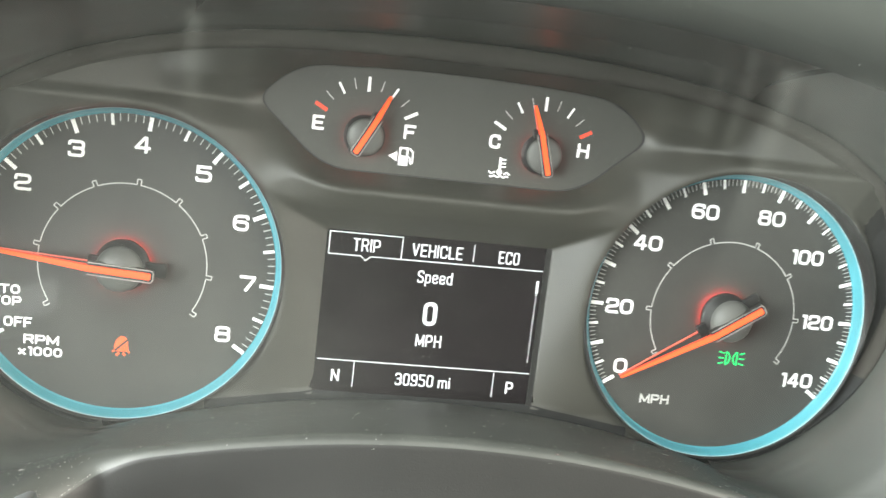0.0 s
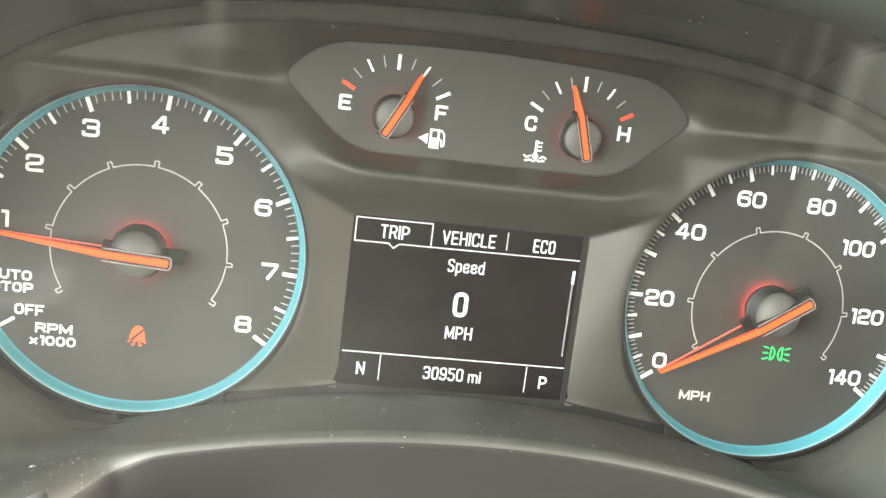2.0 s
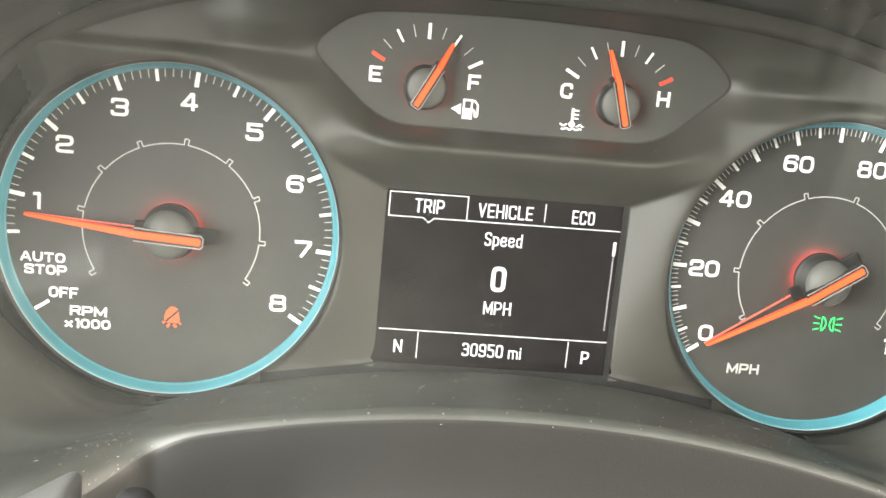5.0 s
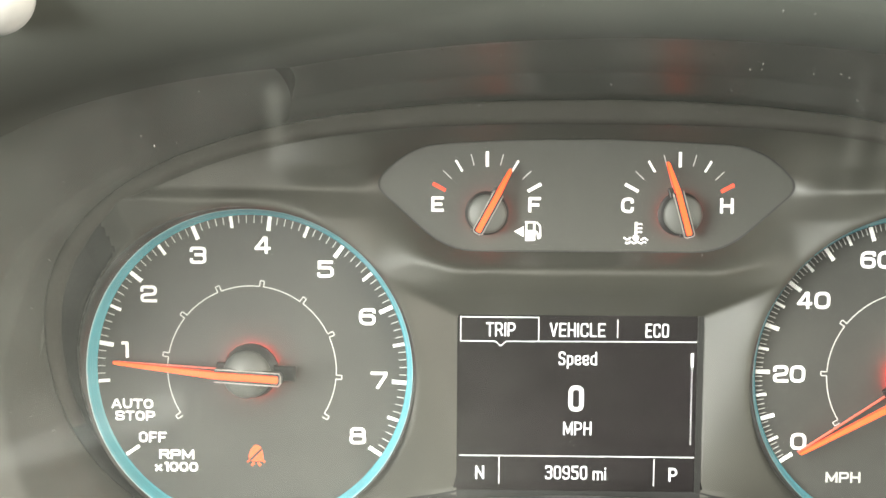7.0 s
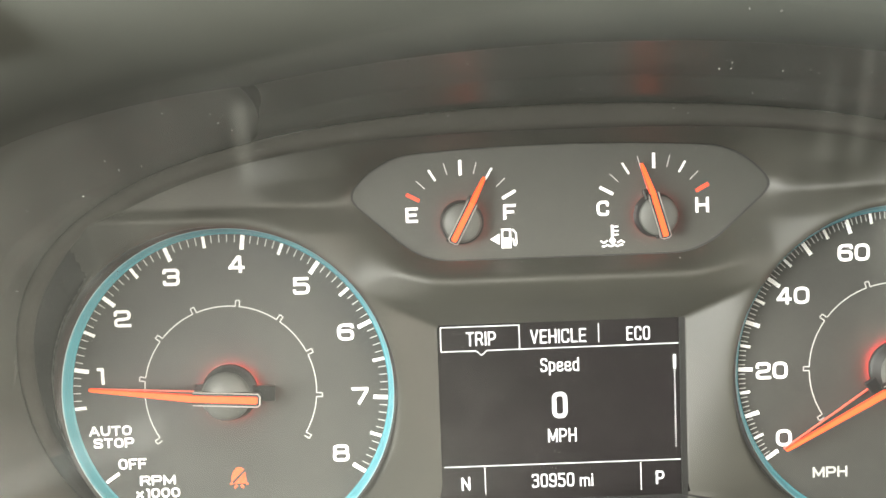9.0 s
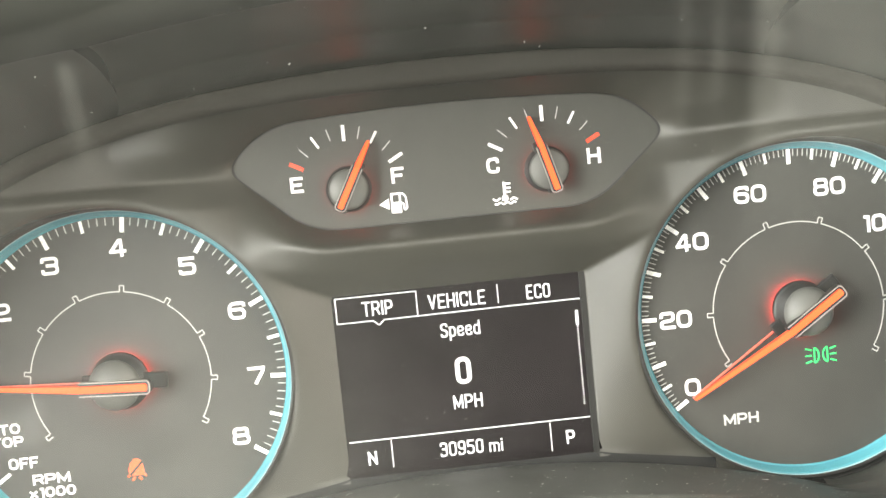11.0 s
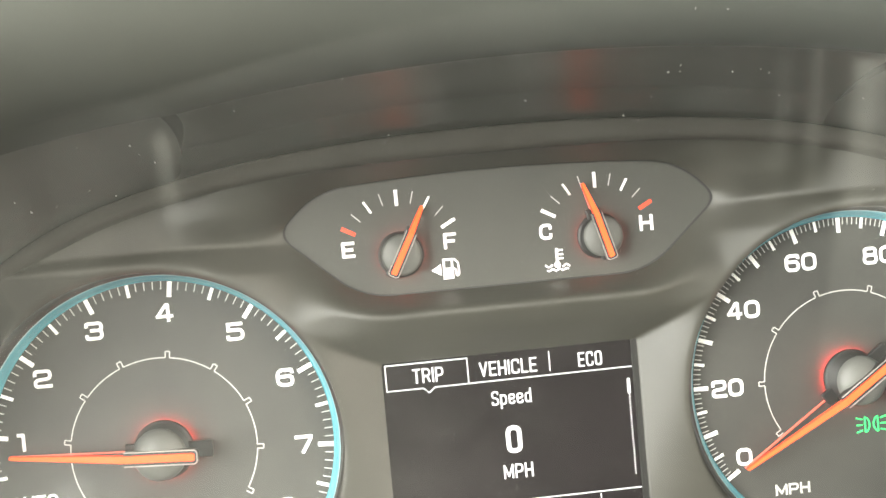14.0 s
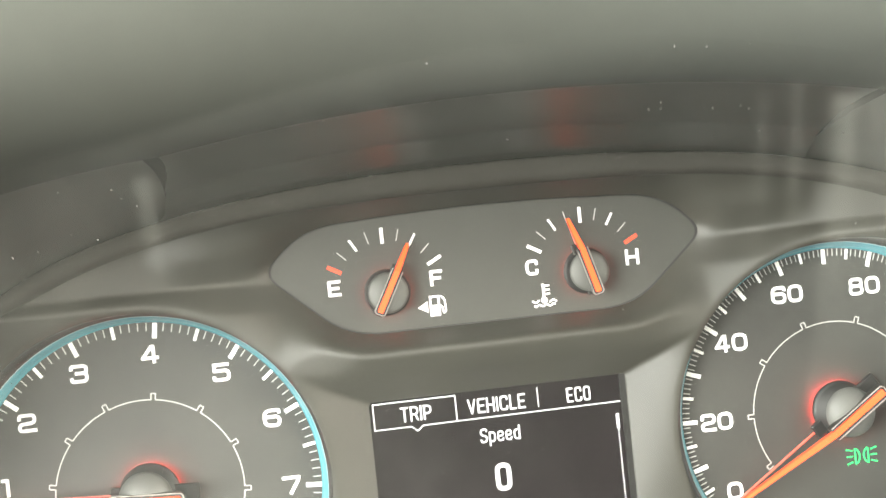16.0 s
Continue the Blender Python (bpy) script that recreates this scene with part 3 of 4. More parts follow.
# seat belt reminder, drawn as a plain tapered block with a strap
bars("warning_light", [[(-94.4 + 0.84 * (x + 94.4), -17.9 + 0.92 * (z + 17.9)) for x, z in o] for o in [[(-96.3, -16.0), (-94.9, -14.6), (-93.6, -14.6), (-92.4, -15.4), (-96.8, -19.3), (-97.0, -18.0)], [(-92.1, -16.1), (-91.7, -19.2), (-92.2, -19.8), (-96.2, -19.8)], stroke(-97.5, -20.0, -96.6, -19.6, 0.6), stroke(-91.2, -20.2, -92.0, -19.6, 0.6), stroke(-96.0, -21.2, -95.0, -20.3, 0.8), stroke(-92.8, -21.2, -93.7, -20.3, 0.8)]], 0.3, 0.05, AMBER, tacho, "lit red-orange warning lamp")

speedo, sface = dial("speedometer", SPEED, "round speedometer with cyan ring and orange pointer at zero")
for n in range(0, 141):
    a = -124.2 + 248.6 * n / 140
    if n % 10 == 0:
        tick(SPEED, a, 41.4, 45.6, 1.2, PRINT, sface)
    elif n % 5 == 0:
        tick(SPEED, a, 42.6, 45.6, 0.85, PRINT, sface)
    else:
        tick(SPEED, a, 43.6, 45.6, 0.3, PRINT_DIM, sface)
for n, x, z, w in ((0, 65.2, -12.0, 4.6), (20, 61.9, 8.0, 9.3), (40, 68.3, 29.7, 9.6), (60, 86.0, 41.6, 9.3), (80, 109.0, 41.6, 9.3), (100, 123.7, 29.8, 11.4), (120, 131.2, 8.1, 11.4), (140, 127.6, -12.5, 11.4)):
    words("numeral", str(n), x, z, w, 5.0, PRINT, sface, weight=0.92, curve=0.42)
words("lettering", "MPH", 78.6, -22.6, 10.2, 3.2, PRINT_DIM, sface, weight=0.64)
inner_arc(SPEED, -124.0, 124.5, [-124.2 + 248.6 * n / 140 for n in range(20, 140, 20)] + [-122.8, 123.0], sface)
needle(SPEED, -124.2, 39.9, 9.6, 12.0, 1.0, speedo)


def lamp_sign(cx, cz):
    out = []
    for s in (-1, 1):
        for dz in (-2.1, 0.0, 2.1):
            out.append(stroke(cx + s * 2.7, cz + dz * 0.75, cx + s * 4.5, cz + dz, 0.4))
        arc = [(cx + s * (2.1 - 1.5 * math.cos(a)), cz + 2.2 * math.sin(a)) for a in np.linspace(-1.45, 1.45, 9)]
        arc.append(arc[0])
        out += [stroke(*p, *q, 0.38) for p, q in zip(arc, arc[1:])]
    return out


bars("lamp_light", lamp_sign(103.2, -6.6), 0.3, 0.05, GREEN, speedo, "lit green side lamp sign")

# ------------------------------------------------------------ small gauges' panel
panel = thing("gauge_panel", "wide dark panel holding the fuel and temperature gauges", "gauge panel")


def panel_outline(n=220, grow=0.6):
    out = []
    for i in range(n):
        a = 2 * math.pi * i / n
        lo, hi = 5.0, 80.0
        for _ in range(30):
            m = (lo + hi) / 2
            lo, hi = (m, hi) if pod(1.7 + m * math.sin(a), 60 + m * math.cos(a)) < grow else (lo, m)
        out.append((1.7 + lo * math.sin(a), 60 + lo * math.cos(a)))
    return out


pface = plate("panel_face", panel_outline(), 0.0, -1.0, PANEL, panel)
inner, outer = panel_outline(220, -0.35), panel_outline(220, 0.3)
groove = [(x, -0.25, z) for x, z in inner] + [(x, -0.35, z) for x, z in outer]
part("groove", mesh_of("groove", groove, [(i, (i + 1) % 220, 220 + (i + 1) % 220, 220 + i) for i in range(220)], CUP), panel, "thin dark groove round the panel")
for c, red in ((FUEL, -1), (TEMP, 1)):
    for k in range(-4, 5):
        a = 15.4 * k
        if k * red == 4:
            tick(c, a, 13.6, 17.8, 1.1, PRINT_RED, pface)
        elif k % 4 == 0:
            tick(c, a, 13.4, 17.8, 0.95, PRINT, pface)
        elif k % 2 == 0:
            tick(c, a, 14.0, 17.7, 0.66, PRINT, pface)
        else:
            tick(c, a, 14.2, 17.6, 0.3, PRINT_DIM, pface)
for s, x in (("E", -41.0), ("F", -12.9), ("C", 13.9), ("H", 42.5)):
    words("letter", s, x, 56.9, 3.9 if s == "H" else 3.6, 4.4, PRINT, pface, weight=0.86)


def pump_sign(x, z):
    return [[(x - 4.2, z), (x - 1.4, z + 1.6), (x - 1.4, z - 1.6)], rect(x - 0.9, z - 2.7, x + 2.0, z + 0.4), stroke(x - 0.6, z + 0.4, x - 0.6, z + 2.7, 0.6), stroke(x + 1.7, z + 0.4, x + 1.7, z + 2.7, 0.6), stroke(x - 0.9, z + 2.7, x + 2.0, z + 2.7, 0.6),
            stroke(x + 2.3, z + 2.8, x + 3.4, z + 1.6, 0.5), stroke(x + 3.4, z + 1.6, x + 3.5, z - 1.6, 0.5), stroke(x + 3.5, z - 1.6, x + 2.8, z - 2.0, 0.5), stroke(x + 2.8, z - 2.0, x + 2.6, z - 0.2, 0.5), stroke(x + 2.6, z - 0.2, x + 2.0, z + 0.2, 0.4)]


def coolant_sign(x, z):
    out = [stroke(x, z - 1.4, x, z + 3.0, 0.75)]
    out += [stroke(x, z + h, x + 1.8, z + h, 0.5) for h in (2.4, 1.2, 0.1)]
    out.append([polar((x, z - 1.6), 0.95, a) for a in range(0, 360, 30)])
    for base, xs in ((-1.9, ((-3.5, -1.3), (1.3, 3.5))), (-3.0, ((-3.0, 3.0),))):
        for a, b in xs:
            p = [(x + t, z + base + 0.32 * math.sin(t * 3.2)) for t in np.linspace(a, b, 12 if b - a > 3 else 7)]
            out += [stroke(*u, *v, 0.5) for u, v in zip(p, p[1:])]
    return out


bars("fuel_pump_sign", pump_sign(-14.6, 49.1), 0.15, 0.02, PRINT, pface, "white fuel pump sign with an arrow")
bars("coolant_sign", coolant_sign(16.5, 49.1), 0.15, 0.02, PRINT, pface, "white coolant temperature sign")
needle(FUEL, 28.2, 14.4, 5.6, 7.8, 0.79, panel, "fuel_needle")
needle(TEMP, -15.6, 15.4, 5.9, 7.8, 0.79, panel, "temperature_needle")

# ------------------------------------------------------------ information screen
display = thing("information_screen", "dark rectangular trip screen with white lit text", "screen")
plate("screen_panel", rect(SCR[0] - 1, SCR[1] - 1, SCR[2] + 1, SCR[3] + 1), 0.0, -1.0, SCREEN, display)
screen = display.children[0]
plate("screen_edge", rect(SCR[2] - 1.5, SCR[1], SCR[2] + 0.2, SCR[3]), 0.5, 0.0, CUP, display, "black glossy edge strip")
D = 0.12
frame_lines = [stroke(-34.0, 24.0, -11.2, 24.0, 0.29), stroke(-34.0, 16.9, -34.0, 24.1, 0.29), stroke(-11.2, 16.9, -11.2, 24.1, 0.29), stroke(-34.0, 16.9, -23.9, 16.9, 0.29), stroke(-20.7, 16.9, 34.9, 17.1, 0.29), stroke(-23.9, 16.9, -22.3, 15.5, 0.29), stroke(-22.3, 15.5, -20.7, 16.9, 0.29)]
bars("tab_frame", frame_lines, D, 0.02, PIXEL, screen, "white outline of the open tab")
bars("divider", [stroke(11.8, 18.2, 11.8, 23.6, 0.25)], D, 0.02, PIXEL, screen)
bars("divider", [stroke(-22.4, -25.6, -22.4, -17.6, 0.25)], D, 0.02, PIXEL, screen)
bars("divider", [stroke(23.2, -25.9, 23.2, -17.8, 0.25)], D, 0.02, PIXEL, screen)
bars("status_line", [stroke(-34.2, -17.2, 34.9, -17.2, 0.29)], D, 0.02, PIXEL, screen)
bars("scroll_bar", [rect(33.25, 9.6, 34.1, 13.8)] + [rect(33.46, 9.0 - 0.62 * i, 33.88, 9.22 - 0.62 * i) for i in range(37)], D, 0.02, PIXEL, screen, "white scroll bar above a dotted track")
for text, x, z, w, h, b in (("TRIP", -22.3, 20.4, 8.6, 4.1, 0.5), ("VEHICLE", 0.1, 20.4, 16.2, 4.1, 0.5), ("ECO", 23.3, 20.4, 6.8, 4.1, 0.5), ("Speed", 0.3, 12.0, 11.2, 4.0, 0.48),
                            ("0", 0.0, 0.1, 4.5, 7.8, 1.28), ("MPH", 0.5, -8.8, 8.3, 4.0, 0.5), ("30950", -2.6, -22.1, 12.4, 4.1, 0.5), ("mi", 7.2, -22.4, 3.9, 3.7, 0.48), ("N", -28.1, -22.3, 2.6, 4.0, 0.6), ("P", 28.8, -22.4, 2.5, 4.0, 0.6)):
    words("text", text, x, z, w, h, PIXEL, screen, D, b, gap=0.55, curve=0.6)

# ------------------------------------------------------------ hood over the cluster


def rim_point(a):
    """Point on the mask's outer edge at the angle a from straight up, seen from the middle."""
    lo, hi = 20.0, 200.0
    for _ in range(34):
        m = (lo + hi) / 2
        lo, hi = (m, hi) if float(outline(1.15 + m * math.sin(a), 12 + m * math.cos(a))) < 0 else (lo, m)
    return lo


def hood_point(deg, row):
    """row: outward step from the rim, depth, and whether that depth counts from the dial faces or from the mask's front."""
    o, d, absolute = row
    a = radians(deg)
    r = rim_point(a)
    z0 = 12 + r * math.cos(a)
    tuck = min(1.0, max(0.0, (abs(deg) - 62) / 24))
    o = o * (1 - 0.75 * tuck) if 0 < o < 6 else o
    o = o if o < 13.5 else 13.5 + (o - 13.5) * (1 + 4.0 * max(0.0, math.cos(a)) ** 2.8)
    low = min(1.0, max(0.0, (abs(deg) - 78) / 35))
    d = d if absolute else float(front(z0)) + d
    flank = min(1.0, max(0.0, (abs(deg) - 55) / 40))
    if d > 88:
        d = 88 + (d - 88) * (1 - 0.75 * flank * flank * (3 - 2 * flank))
    open_out = min(1.0, max(0.0, (-deg - 43) / 18)) * min(1.0, max(0.0, (d - 30) / 58)) ** 2
    o += 5 * open_out
    o += 42 * low * low * (3 - 2 * low) * min(1.0, max(0.0, d - 8) / 70)
    return (1.15 + (r + o) * math.sin(a), -d, 12 + (r + o) * math.cos(a))


def on_floor(p, ease=1.0):
    """The point raised, in a soft curve, to the shelf that the wall runs into."""
    x, y, z = p
    d = -y
    low = floor_at(x, d) - 0.25 - max(0.0, d - edge_at(x) + 1) * 12.0
    soft = 0.3 + ease * float(np.interp(d, [8, 26, 60], [0.7, 13.7, 9.7]))
    return (x, y, float(-smooth_min(-z, -low, soft)))


def hood_loft(name, starts, ends, n, profile, mat, parent, label="", settle=False):
    """Sections swept round the top and sides of the mask; starts and ends: the angle at which each row begins and stops."""
    verts, faces, sunk = [], [], []
    k = len(profile)
    for i in range(n):
        for row, a0, a1 in zip(profile, starts, ends):
            p = hood_point(a0 + (a1 - a0) * i / (n - 1), row)
            p = on_floor(p, min(1.0, (1 - i / (n - 1)) / 0.1)) if settle else p
            verts.append(p)
            sunk.append(settle and -p[1] > 8 and p[2] < floor_at(p[0], min(-p[1], edge_at(p[0]) - 3)) - 0.1)
    for i in range(n - 1):
        for j in range(k - 1):
            quad = (i * k + j, i * k + j + 1, (i + 1) * k + j + 1, (i + 1) * k + j)
            if not all(sunk[q] for q in quad):
                faces.append(quad)
    return part(name, mesh_of(name, verts, faces, mat, True), parent, label)


hood = thing("instrument_hood", "dark arched hood shading the instrument cluster", "hood")
RIM = [(-1.7, -7.5, 0), (-1.3, -0.9, 0), (-0.2, 0.1, 0), (1.0, 0.45, 0), (3.6, 0.6, 0), (4.4, 0.2, 0), (4.6, -0.8, 0)]
hood_loft("rim", [-98] * 7, [98] * 7, 200, RIM, RIM_SKIN, hood, "grey rim band")
# the rim's lower ends are coloured dark to paint the shade beside the dials
for s in (-1, 1):
    hood_loft("rim_end", [s * 98] * 7, [s * 124] * 7, 40, RIM, POST_AND_SHADE, hood, "lower end of the rim, coloured dark for its shade")
ROWS_IN = 24


def fine(rows):
    """The same section with many rows, eased between the given ones."""
    depths = [r[1] for r in rows]
    return [(float(np.interp(d, depths, [r[0] for r in rows])), float(d), 1) for d in np.linspace(depths[0], depths[-1], ROWS_IN)]


TOP_DEPTH = float(front(80.0))
LINING = fine([(4.5, TOP_DEPTH - 0.5), (5.5, TOP_DEPTH + 8), (9.5, 50), (12.9, 88)])
WALL = [(4.5, -0.4, 0)] + fine([(4.5, 9.5), (4.6, 20), (8.7, 50), (12.9, 88)])
SEAM = [43 + 8 * (1 - t) ** 1.5 for t in np.linspace(0, 1, ROWS_IN)]
hood_loft("lining", [-a for a in SEAM], SEAM, 110, LINING, GLOSS, hood, "semi-gloss black lining")
for s in (-1, 1):
    hood_loft("side_wall", [s * (a + 1.3) for a in [51.0] + SEAM], [s * float(np.interp(row[1], [9, 16, 30, 44, 58, 70], [119, 130, 140, 126, 126, 113] if s < 0 else [119, 130, 140, 113, 113, 113])) for row in WALL], 110, WALL, HOOD, hood, "grained dark side wall", True)
    ring = [hood_point(s * a, row) for a, row in zip(SEAM, LINING)] + [hood_point(s * (a + 1.3), row) for a, row in zip(SEAM, WALL[1:])]
    part("end_wall", mesh_of("end_wall", ring, [(i, i + 1, i + 1 + ROWS_IN, i + ROWS_IN) for i in range(ROWS_IN - 1)], END_SKIN, True), hood, "narrow end wall of the lining")
BROW = [(12.9, 88, 1), (13.5, 97, 1), (14.6, 108, 1), (16.8, 118, 1), (20.2, 126, 1), (25, 131, 1), (30, 132, 1), (35, 128, 1), (41, 115, 1), (50, 70, 1), (60, -40, 1)]
hood_loft("brow", [-128] * 11, [128] * 11, 200, BROW, BROW_SKIN, hood, "grained rounded brow")

# rounded silver end of a trim strip at the driver's corner of the hood
bm = bmesh.new()
bmesh.ops.create_cone(bm, cap_ends=True, segments=40, radius1=6.2, radius2=6.2, depth=16)
bmesh.ops.bevel(bm, geom=[e for e in bm.edges if e.verts[0].co.z * e.verts[1].co.z > 0], offset=5.4, segments=8, profile=0.5, affect="EDGES")
bmesh.ops.transform(bm, verts=bm.verts, matrix=Matrix.Translation((-111.5, -131.8, 96.3)) @ Vector((-0.66, 0.08, 0.75)).to_track_quat("Z", "Y").to_matrix().to_4x4())
trim_end = thing("end_cap", "rounded pale silver end cap on the hood's corner", "end cap")
solid("cap_shell", bm, PALE_SILVER, trim_end, "", True)

# ------------------------------------------------------------ arched shelf and steering column cover


def sheet(name, fn, us, vs, mat, parent=None, label=""):
    verts = [fn(u, v) for u in us for v in vs]
    k = len(vs)
    faces = [(i * k + j, i * k + j + 1, (i + 1) * k + j + 1, (i + 1) * k + j) for i in range(len(us) - 1) for j in range(k - 1)]
    return part(name, mesh_of(name, verts, faces, mat, True), parent, label)


# depth and height of the section; the first part is scaled to end where the rounded edge begins
FOOT = [(2, -3.2), (5.6, -3.2), (6.5, -1.6), (7.6, -0.35), (9, 0), (20, 0), (28, 0), (34, 0)]
TURN = np.linspace(0, 1.55, 10).tolist()
COLUMN_FALL = [(40.3, -11), (41, -20), (43.5, -32), (50, -43), (64, -51), (90, -57), (130, -61), (165, -66), (180, -95)]


def shelf_point(x, k):
    r = nose(x)
    if k < len(FOOT):
        d, dz = FOOT[k]
        d = d if d < 10 else 9 + (d - 9) * (edge_at(x) - r - 9) / 27.1
    elif k < len(FOOT) + len(TURN):
        a = TURN[k - len(FOOT)]
        d, dz = edge_at(x) - r + r * math.sin(a), r * math.cos(a) - r
    else:
        d, dz = COLUMN_FALL[k - len(FOOT) - len(TURN)]
        dz -= (r - 3.6) * max(0.0, 1 - (d - 40) / 30)
        d += (edge_at(x) - 39.7) * max(0.0, 1 - (d - 40) / 90)
    return (x, -d, float(shelf_line(x, min(d, 40))) + dz)


# same plastic as the shelf; past this row the colour is darkened as shade
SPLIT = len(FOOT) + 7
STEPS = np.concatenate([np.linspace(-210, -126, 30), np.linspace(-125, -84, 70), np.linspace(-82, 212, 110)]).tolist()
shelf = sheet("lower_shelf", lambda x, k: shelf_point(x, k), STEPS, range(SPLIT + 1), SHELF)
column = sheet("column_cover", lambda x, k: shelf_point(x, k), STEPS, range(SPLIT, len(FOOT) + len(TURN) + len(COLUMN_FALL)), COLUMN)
tagged(column, "smooth cover over the steering column, its shade put in the colour", "column cover")
tagged(shelf, "dusty arched black shelf below the gauges", "dash trim")


def dust(name, n, place, lo, hi, label, seed, mat, fibres=0):
    rnd = random.Random(seed)
    verts, faces = [], []
    for _ in range(n):
        p, u, v = place(rnd)
        r = lo + (hi - lo) * rnd.random() ** 4
        st = 1 + 1.2 * rnd.random() ** 3
        turn = rnd.random() * math.pi
        base = len(verts)
        for i in range(6):
            a = 2 * math.pi * i / 6
            cx, cy = r * st * math.cos(a), r * math.sin(a) * (0.7 + 0.3 * rnd.random())
            ux, uy = cx * math.cos(turn) - cy * math.sin(turn), cx * math.sin(turn) + cy * math.cos(turn)
            verts.append(tuple(p[j] + u[j] * ux + v[j] * uy for j in range(3)))
        verts.append(tuple(p[j] + 0.2 * r * (0, -1, 1)[j] for j in range(3)))
        faces += [(base + i, base + (i + 1) % 6, base + 6) for i in range(6)]
    for _ in range(fibres):
        p, u, v = place(rnd)
        x, y, z = p
        a, bend = rnd.random() * math.pi, rnd.uniform(-0.9, 0.9)
        for i in range(5):
            nx, ny = x + 0.45 * math.cos(a), y + 0.45 * math.sin(a)
            nz = z + (nx - x) * 0.25 * (1 if x < 0 else -1)
            base = len(verts)
            verts += [(x, y, z), (x, y, z + 0.1), (nx, ny, nz + 0.1), (nx, ny, nz), (x, y + 0.12, z + 0.1), (nx, ny + 0.12, nz + 0.1)]
            faces += [(base, base + 1, base + 2, base + 3), (base + 1, base + 4, base + 5, base + 2)]
            x, y, z, a = nx, ny, nz, a + bend
    ob = part(name, mesh_of(name, verts, faces, mat), None)
    return tagged(ob, label, "dust", "", "stuff")


def on_shelf(rnd):
    if rnd.random() < 0.2:
        x = rnd.gauss(-106, 7)
        d = min(edge_at(x) - 1, rnd.gauss(39, 7))
    elif rnd.random() < 0.25:
        x, d = rnd.gauss(88, 22), 9 + 30 * rnd.random()
    else:
        x, d = rnd.uniform(-150, 150), 9 + 31 * rnd.random()
    return (x, -d, floor_at(x, d) + 0.15), (1, 0, 0), (0, 1, 0)


dust("shelf_dust", 1300, on_shelf, 0.05, 0.27, "pale dust specks and fibres lying on the shelf", 3, DUST, 12)

# ------------------------------------------------------------ clear cover


def cover_point(u, v):
    """u along, v from the bottom to the top."""
    x = -150 + 302 * u
    z = shelf_line(x, 40) * (1 - v) + (111 - 0.0019 * x * x) * v
    d = 40 + 71 * v + 9 * math.sin(math.pi * v) - 12 * ((x - 1) / 150) ** 2 * (0.4 + 0.6 * v)
    return (x, -d, float(z))


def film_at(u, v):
    """Dust thins out towards the top edge; glare and reflections are painted in as thicker patches and streaks, one
    patch is thinner.
    """
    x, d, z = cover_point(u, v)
    # low, high, block and streaks paint glare and reflections into the dust film
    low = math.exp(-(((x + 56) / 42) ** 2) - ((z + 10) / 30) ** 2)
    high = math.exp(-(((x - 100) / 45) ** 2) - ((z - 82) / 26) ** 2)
    sparse = math.exp(-((x / 75) ** 2) - ((z - 77) / 15) ** 2)
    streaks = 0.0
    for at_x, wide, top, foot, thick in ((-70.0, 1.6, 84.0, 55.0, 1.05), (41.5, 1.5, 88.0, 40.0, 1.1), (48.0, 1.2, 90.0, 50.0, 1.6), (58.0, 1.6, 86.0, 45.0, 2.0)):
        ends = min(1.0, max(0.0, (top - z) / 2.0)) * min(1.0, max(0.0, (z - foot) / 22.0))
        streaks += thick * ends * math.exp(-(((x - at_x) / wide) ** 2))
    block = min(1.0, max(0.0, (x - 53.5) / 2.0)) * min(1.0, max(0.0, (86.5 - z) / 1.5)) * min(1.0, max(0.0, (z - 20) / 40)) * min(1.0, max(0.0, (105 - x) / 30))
    return min(1.0, (1 - v) / 0.10) * (1 + 2.0 * low + 1.8 * high - 0.4 * sparse + streaks + 3.2 * block)


ALONG, ACROSS = np.linspace(1, 0, 260).tolist(), np.linspace(0, 1, 110).tolist()
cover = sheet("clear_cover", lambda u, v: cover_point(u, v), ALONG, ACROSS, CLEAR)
tagged(cover, "curved clear plastic cover with a film of dust and painted reflections", "cover")
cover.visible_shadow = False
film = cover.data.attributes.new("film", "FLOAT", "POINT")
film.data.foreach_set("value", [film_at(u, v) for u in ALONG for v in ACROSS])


def on_cover(rnd):
    u, v = rnd.uniform(0.05, 0.95), 1 - rnd.random() ** 1.4
    p = cover_point(u, v)
    return (p[0], p[1] - 0.3, p[2]), (1, 0, 0), (0, -0.35, 0.94)


dust("cover_dust", 1900, on_cover, 0.03, 0.19, "tiny pale specks on the clear cover", 8, SPECK)

SPOTS = iter([(33.7, 60.9), (8.9, -2.3), (14.4, -3.5), (-58.3, 61.9), (40.1, 66.0), (-12.0, -14.2)])


def on_panels(rnd):
    """A few fixed flakes first, then specks strewn over the screen and the small gauges' panel."""
    x, z = next(SPOTS, (rnd.uniform(-33, 35), rnd.uniform(-27, 23) if rnd.random() < 0.75 else rnd.uniform(47, 73)))
    return (x, -1.4 if z > 40 else -0.35, z), (1, 0, 0), (0, 0, 1)


dust("panel_dust", 90, on_panels, 0.05, 0.24, "small pale specks on the screen and gauge panel", 12, SPECK)

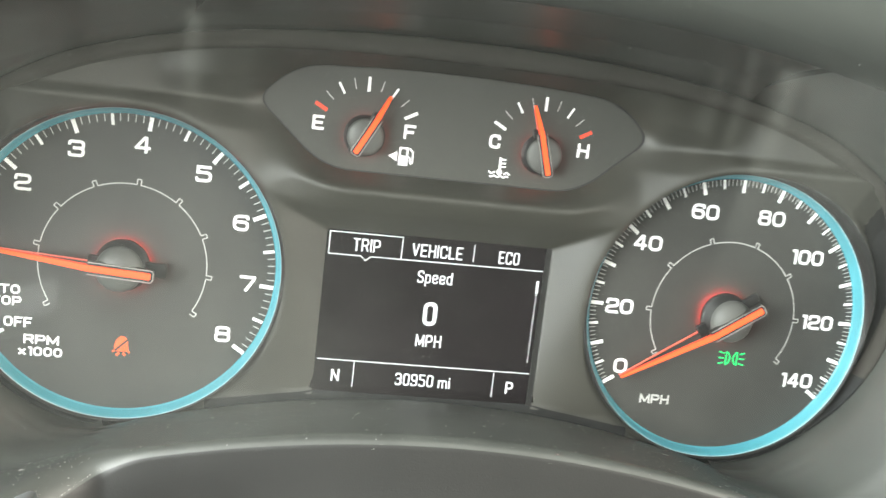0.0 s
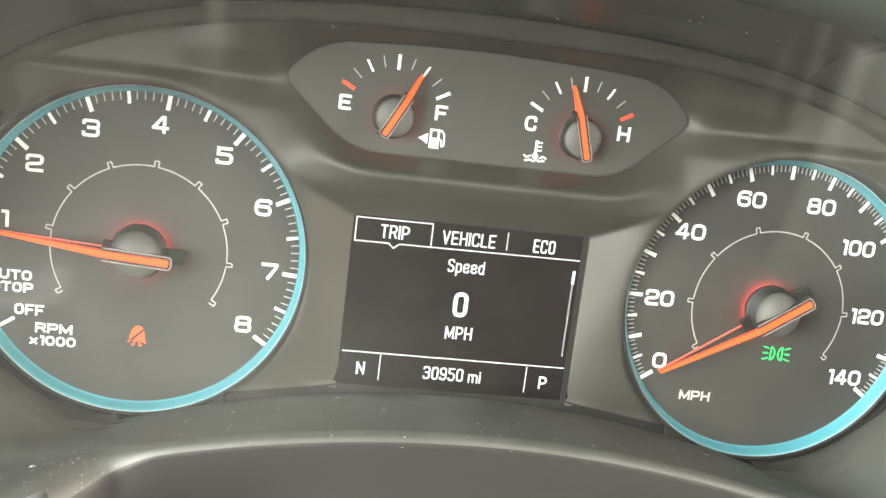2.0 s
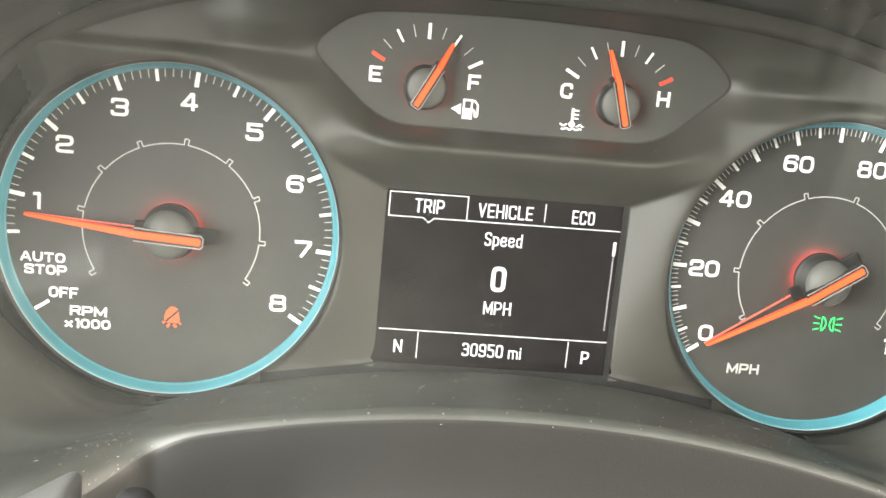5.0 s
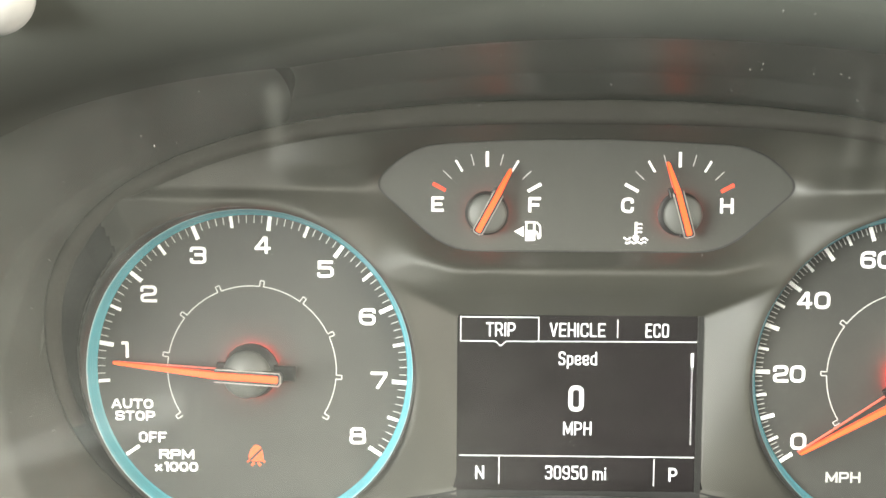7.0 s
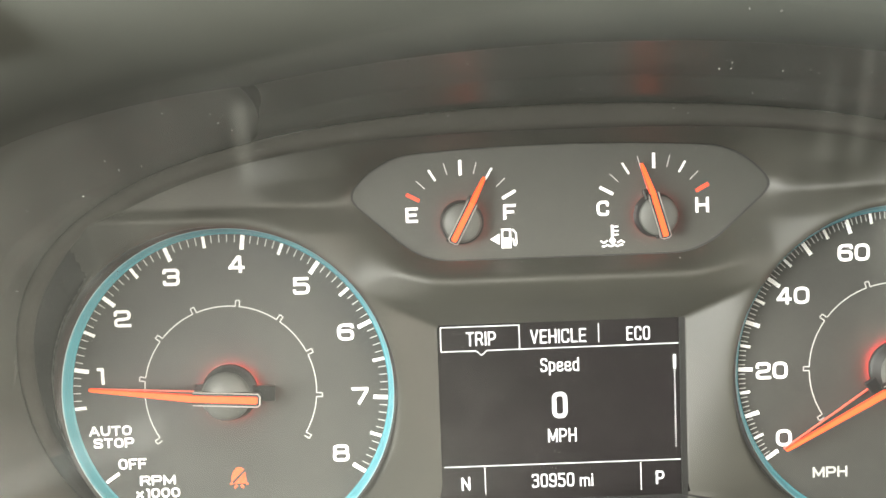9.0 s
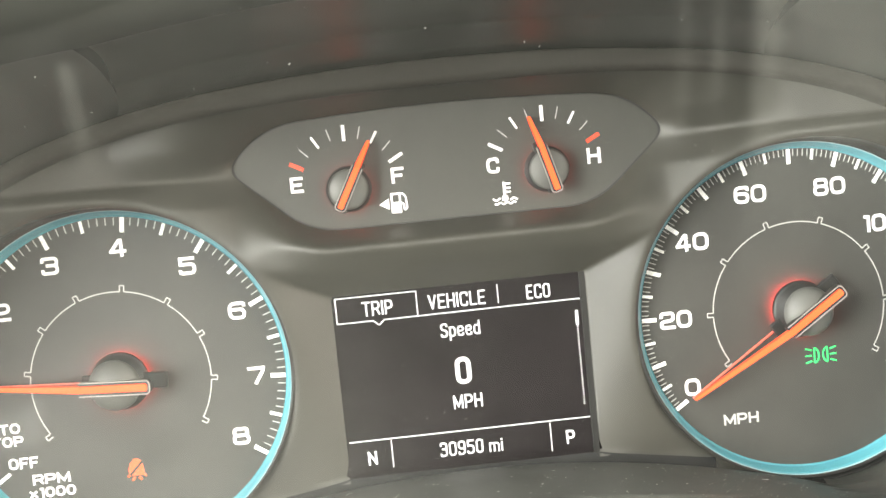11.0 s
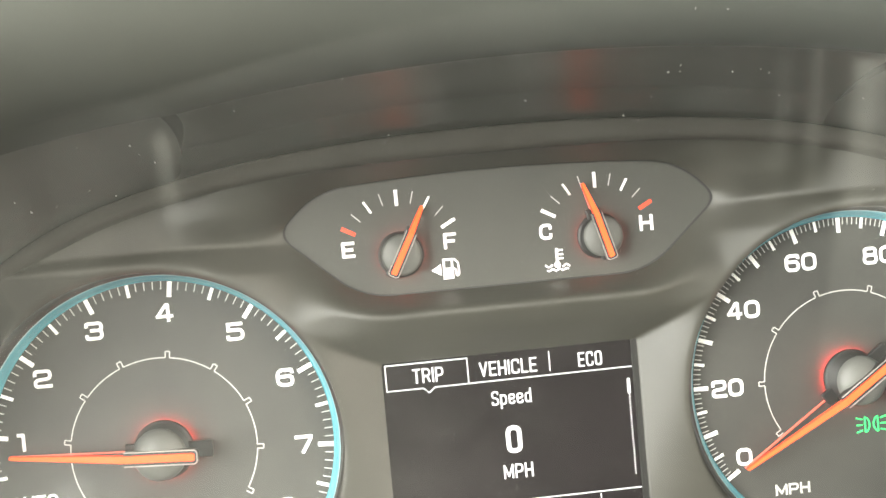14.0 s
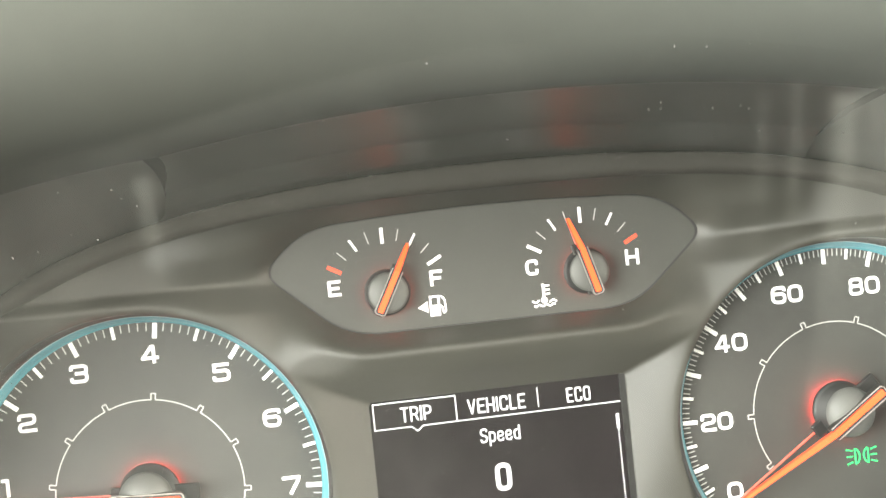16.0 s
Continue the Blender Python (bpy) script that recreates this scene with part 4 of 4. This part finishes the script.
# ------------------------------------------------------------ steering column lever
lever = thing("column_lever", "silver-topped lever beside the steering column", "lever")
bm = bmesh.new()
bmesh.ops.create_cube(bm, size=1, matrix=Matrix.Translation((-139, -89, -38.2)) @ Matrix.Diagonal((80, 18, 20, 1)))
bmesh.ops.bevel(bm, geom=bm.edges[:], offset=3.4, segments=7, profile=0.5, affect="EDGES")
for v in bm.verts:
    v.co.z += 0.61 * (v.co.x + 99)
solid("lever_cap", bm, SILVER, lever, "satin silver cap", True)
bm = bmesh.new()
bmesh.ops.create_cone(bm, cap_ends=True, segments=32, radius1=4.7, radius2=4.5, depth=66)
bmesh.ops.bevel(bm, geom=[e for e in bm.edges if e.verts[0].co.z > 30 and e.verts[1].co.z > 30], offset=3.2, segments=6, profile=0.5, affect="EDGES")
bmesh.ops.translate(bm, verts=bm.verts, vec=(-86.6, -89, -63.6))
solid("lever_post", bm, POST_AND_SHADE, lever, "dark round post", True)
bm = bmesh.new()
bmesh.ops.create_cone(bm, cap_ends=True, segments=24, radius1=4, radius2=4, depth=26)
bmesh.ops.rotate(bm, verts=bm.verts, matrix=Matrix.Rotation(radians(90), 3, "Y"))
bmesh.ops.translate(bm, verts=bm.verts, vec=(-96, -89, -52))
solid("lever_stem", bm, COLUMN, lever, "dark stem", True)

# ------------------------------------------------------------ plain cabin round the dash


def box_structure(name, boxes, mat, label):
    bm = bmesh.new()
    for x0, y0, z0, x1, y1, z1 in boxes:
        m = Matrix.Translation(((x0 + x1) / 2, (y0 + y1) / 2, (z0 + z1) / 2)) @ Matrix.Diagonal((x1 - x0, y1 - y0, z1 - z0, 1))
        bmesh.ops.create_cube(bm, size=1, matrix=m)
    me = bpy.data.meshes.new(name)
    bm.to_mesh(me)
    bm.free()
    me.materials.append(mat)
    return tagged(new(name, me), label, "cabin", "", "structure")


box_structure("wall_left", [(-0.70, -2.3, -0.8, -0.66, 0.9, -0.24), (-0.70, -2.3, 0.56, -0.66, 0.9, 0.72), (-0.70, -2.3, -0.24, -0.66, -0.95, 0.56), (-0.70, 0.10, -0.24, -0.66, 0.9, 0.56)], CABIN, "plain driver side wall with a window opening")
box_structure("wall_right", [(1.14, -2.3, -0.8, 1.18, 0.9, 0.10), (1.14, -2.3, 0.56, 1.18, 0.9, 0.72), (1.14, -2.3, 0.10, 1.18, -0.95, 0.56), (1.14, 0.10, 0.10, 1.18, 0.9, 0.56)], CABIN, "plain passenger side wall with a window opening")
box_structure("wall_rear", [(-0.66, -2.30, -0.8, 1.14, -2.26, 0.2), (-0.66, -2.30, 0.62, 1.14, -2.26, 0.72)], CABIN, "plain rear wall with a window opening")
box_structure("ceiling", [(-0.66, -2.26, 0.68, 1.14, 0.5, 0.72)], HEADLINER, "plain pale roof lining")
box_structure("pillar_trim", [(-0.60, 0.12, 0.10, -0.185, 0.16, 0.45)], PILLAR, "plain pale windscreen pillar trim")
box_structure("floor", [(-0.66, -2.26, -0.8, 1.14, 0.9, -0.76)], CABIN_DARK, "plain dark floor")
box_structure("dashboard", [(-0.66, 0.06, -0.76, 1.14, 0.9, 0.02), (-0.66, 0.02, -0.76, -0.24, 0.06, 0.06), (0.24, 0.02, -0.76, 1.14, 0.06, 0.06), (-0.24, 0.02, -0.76, 0.24, 0.06, -0.12)], CABIN_DARK, "plain dark dashboard body")
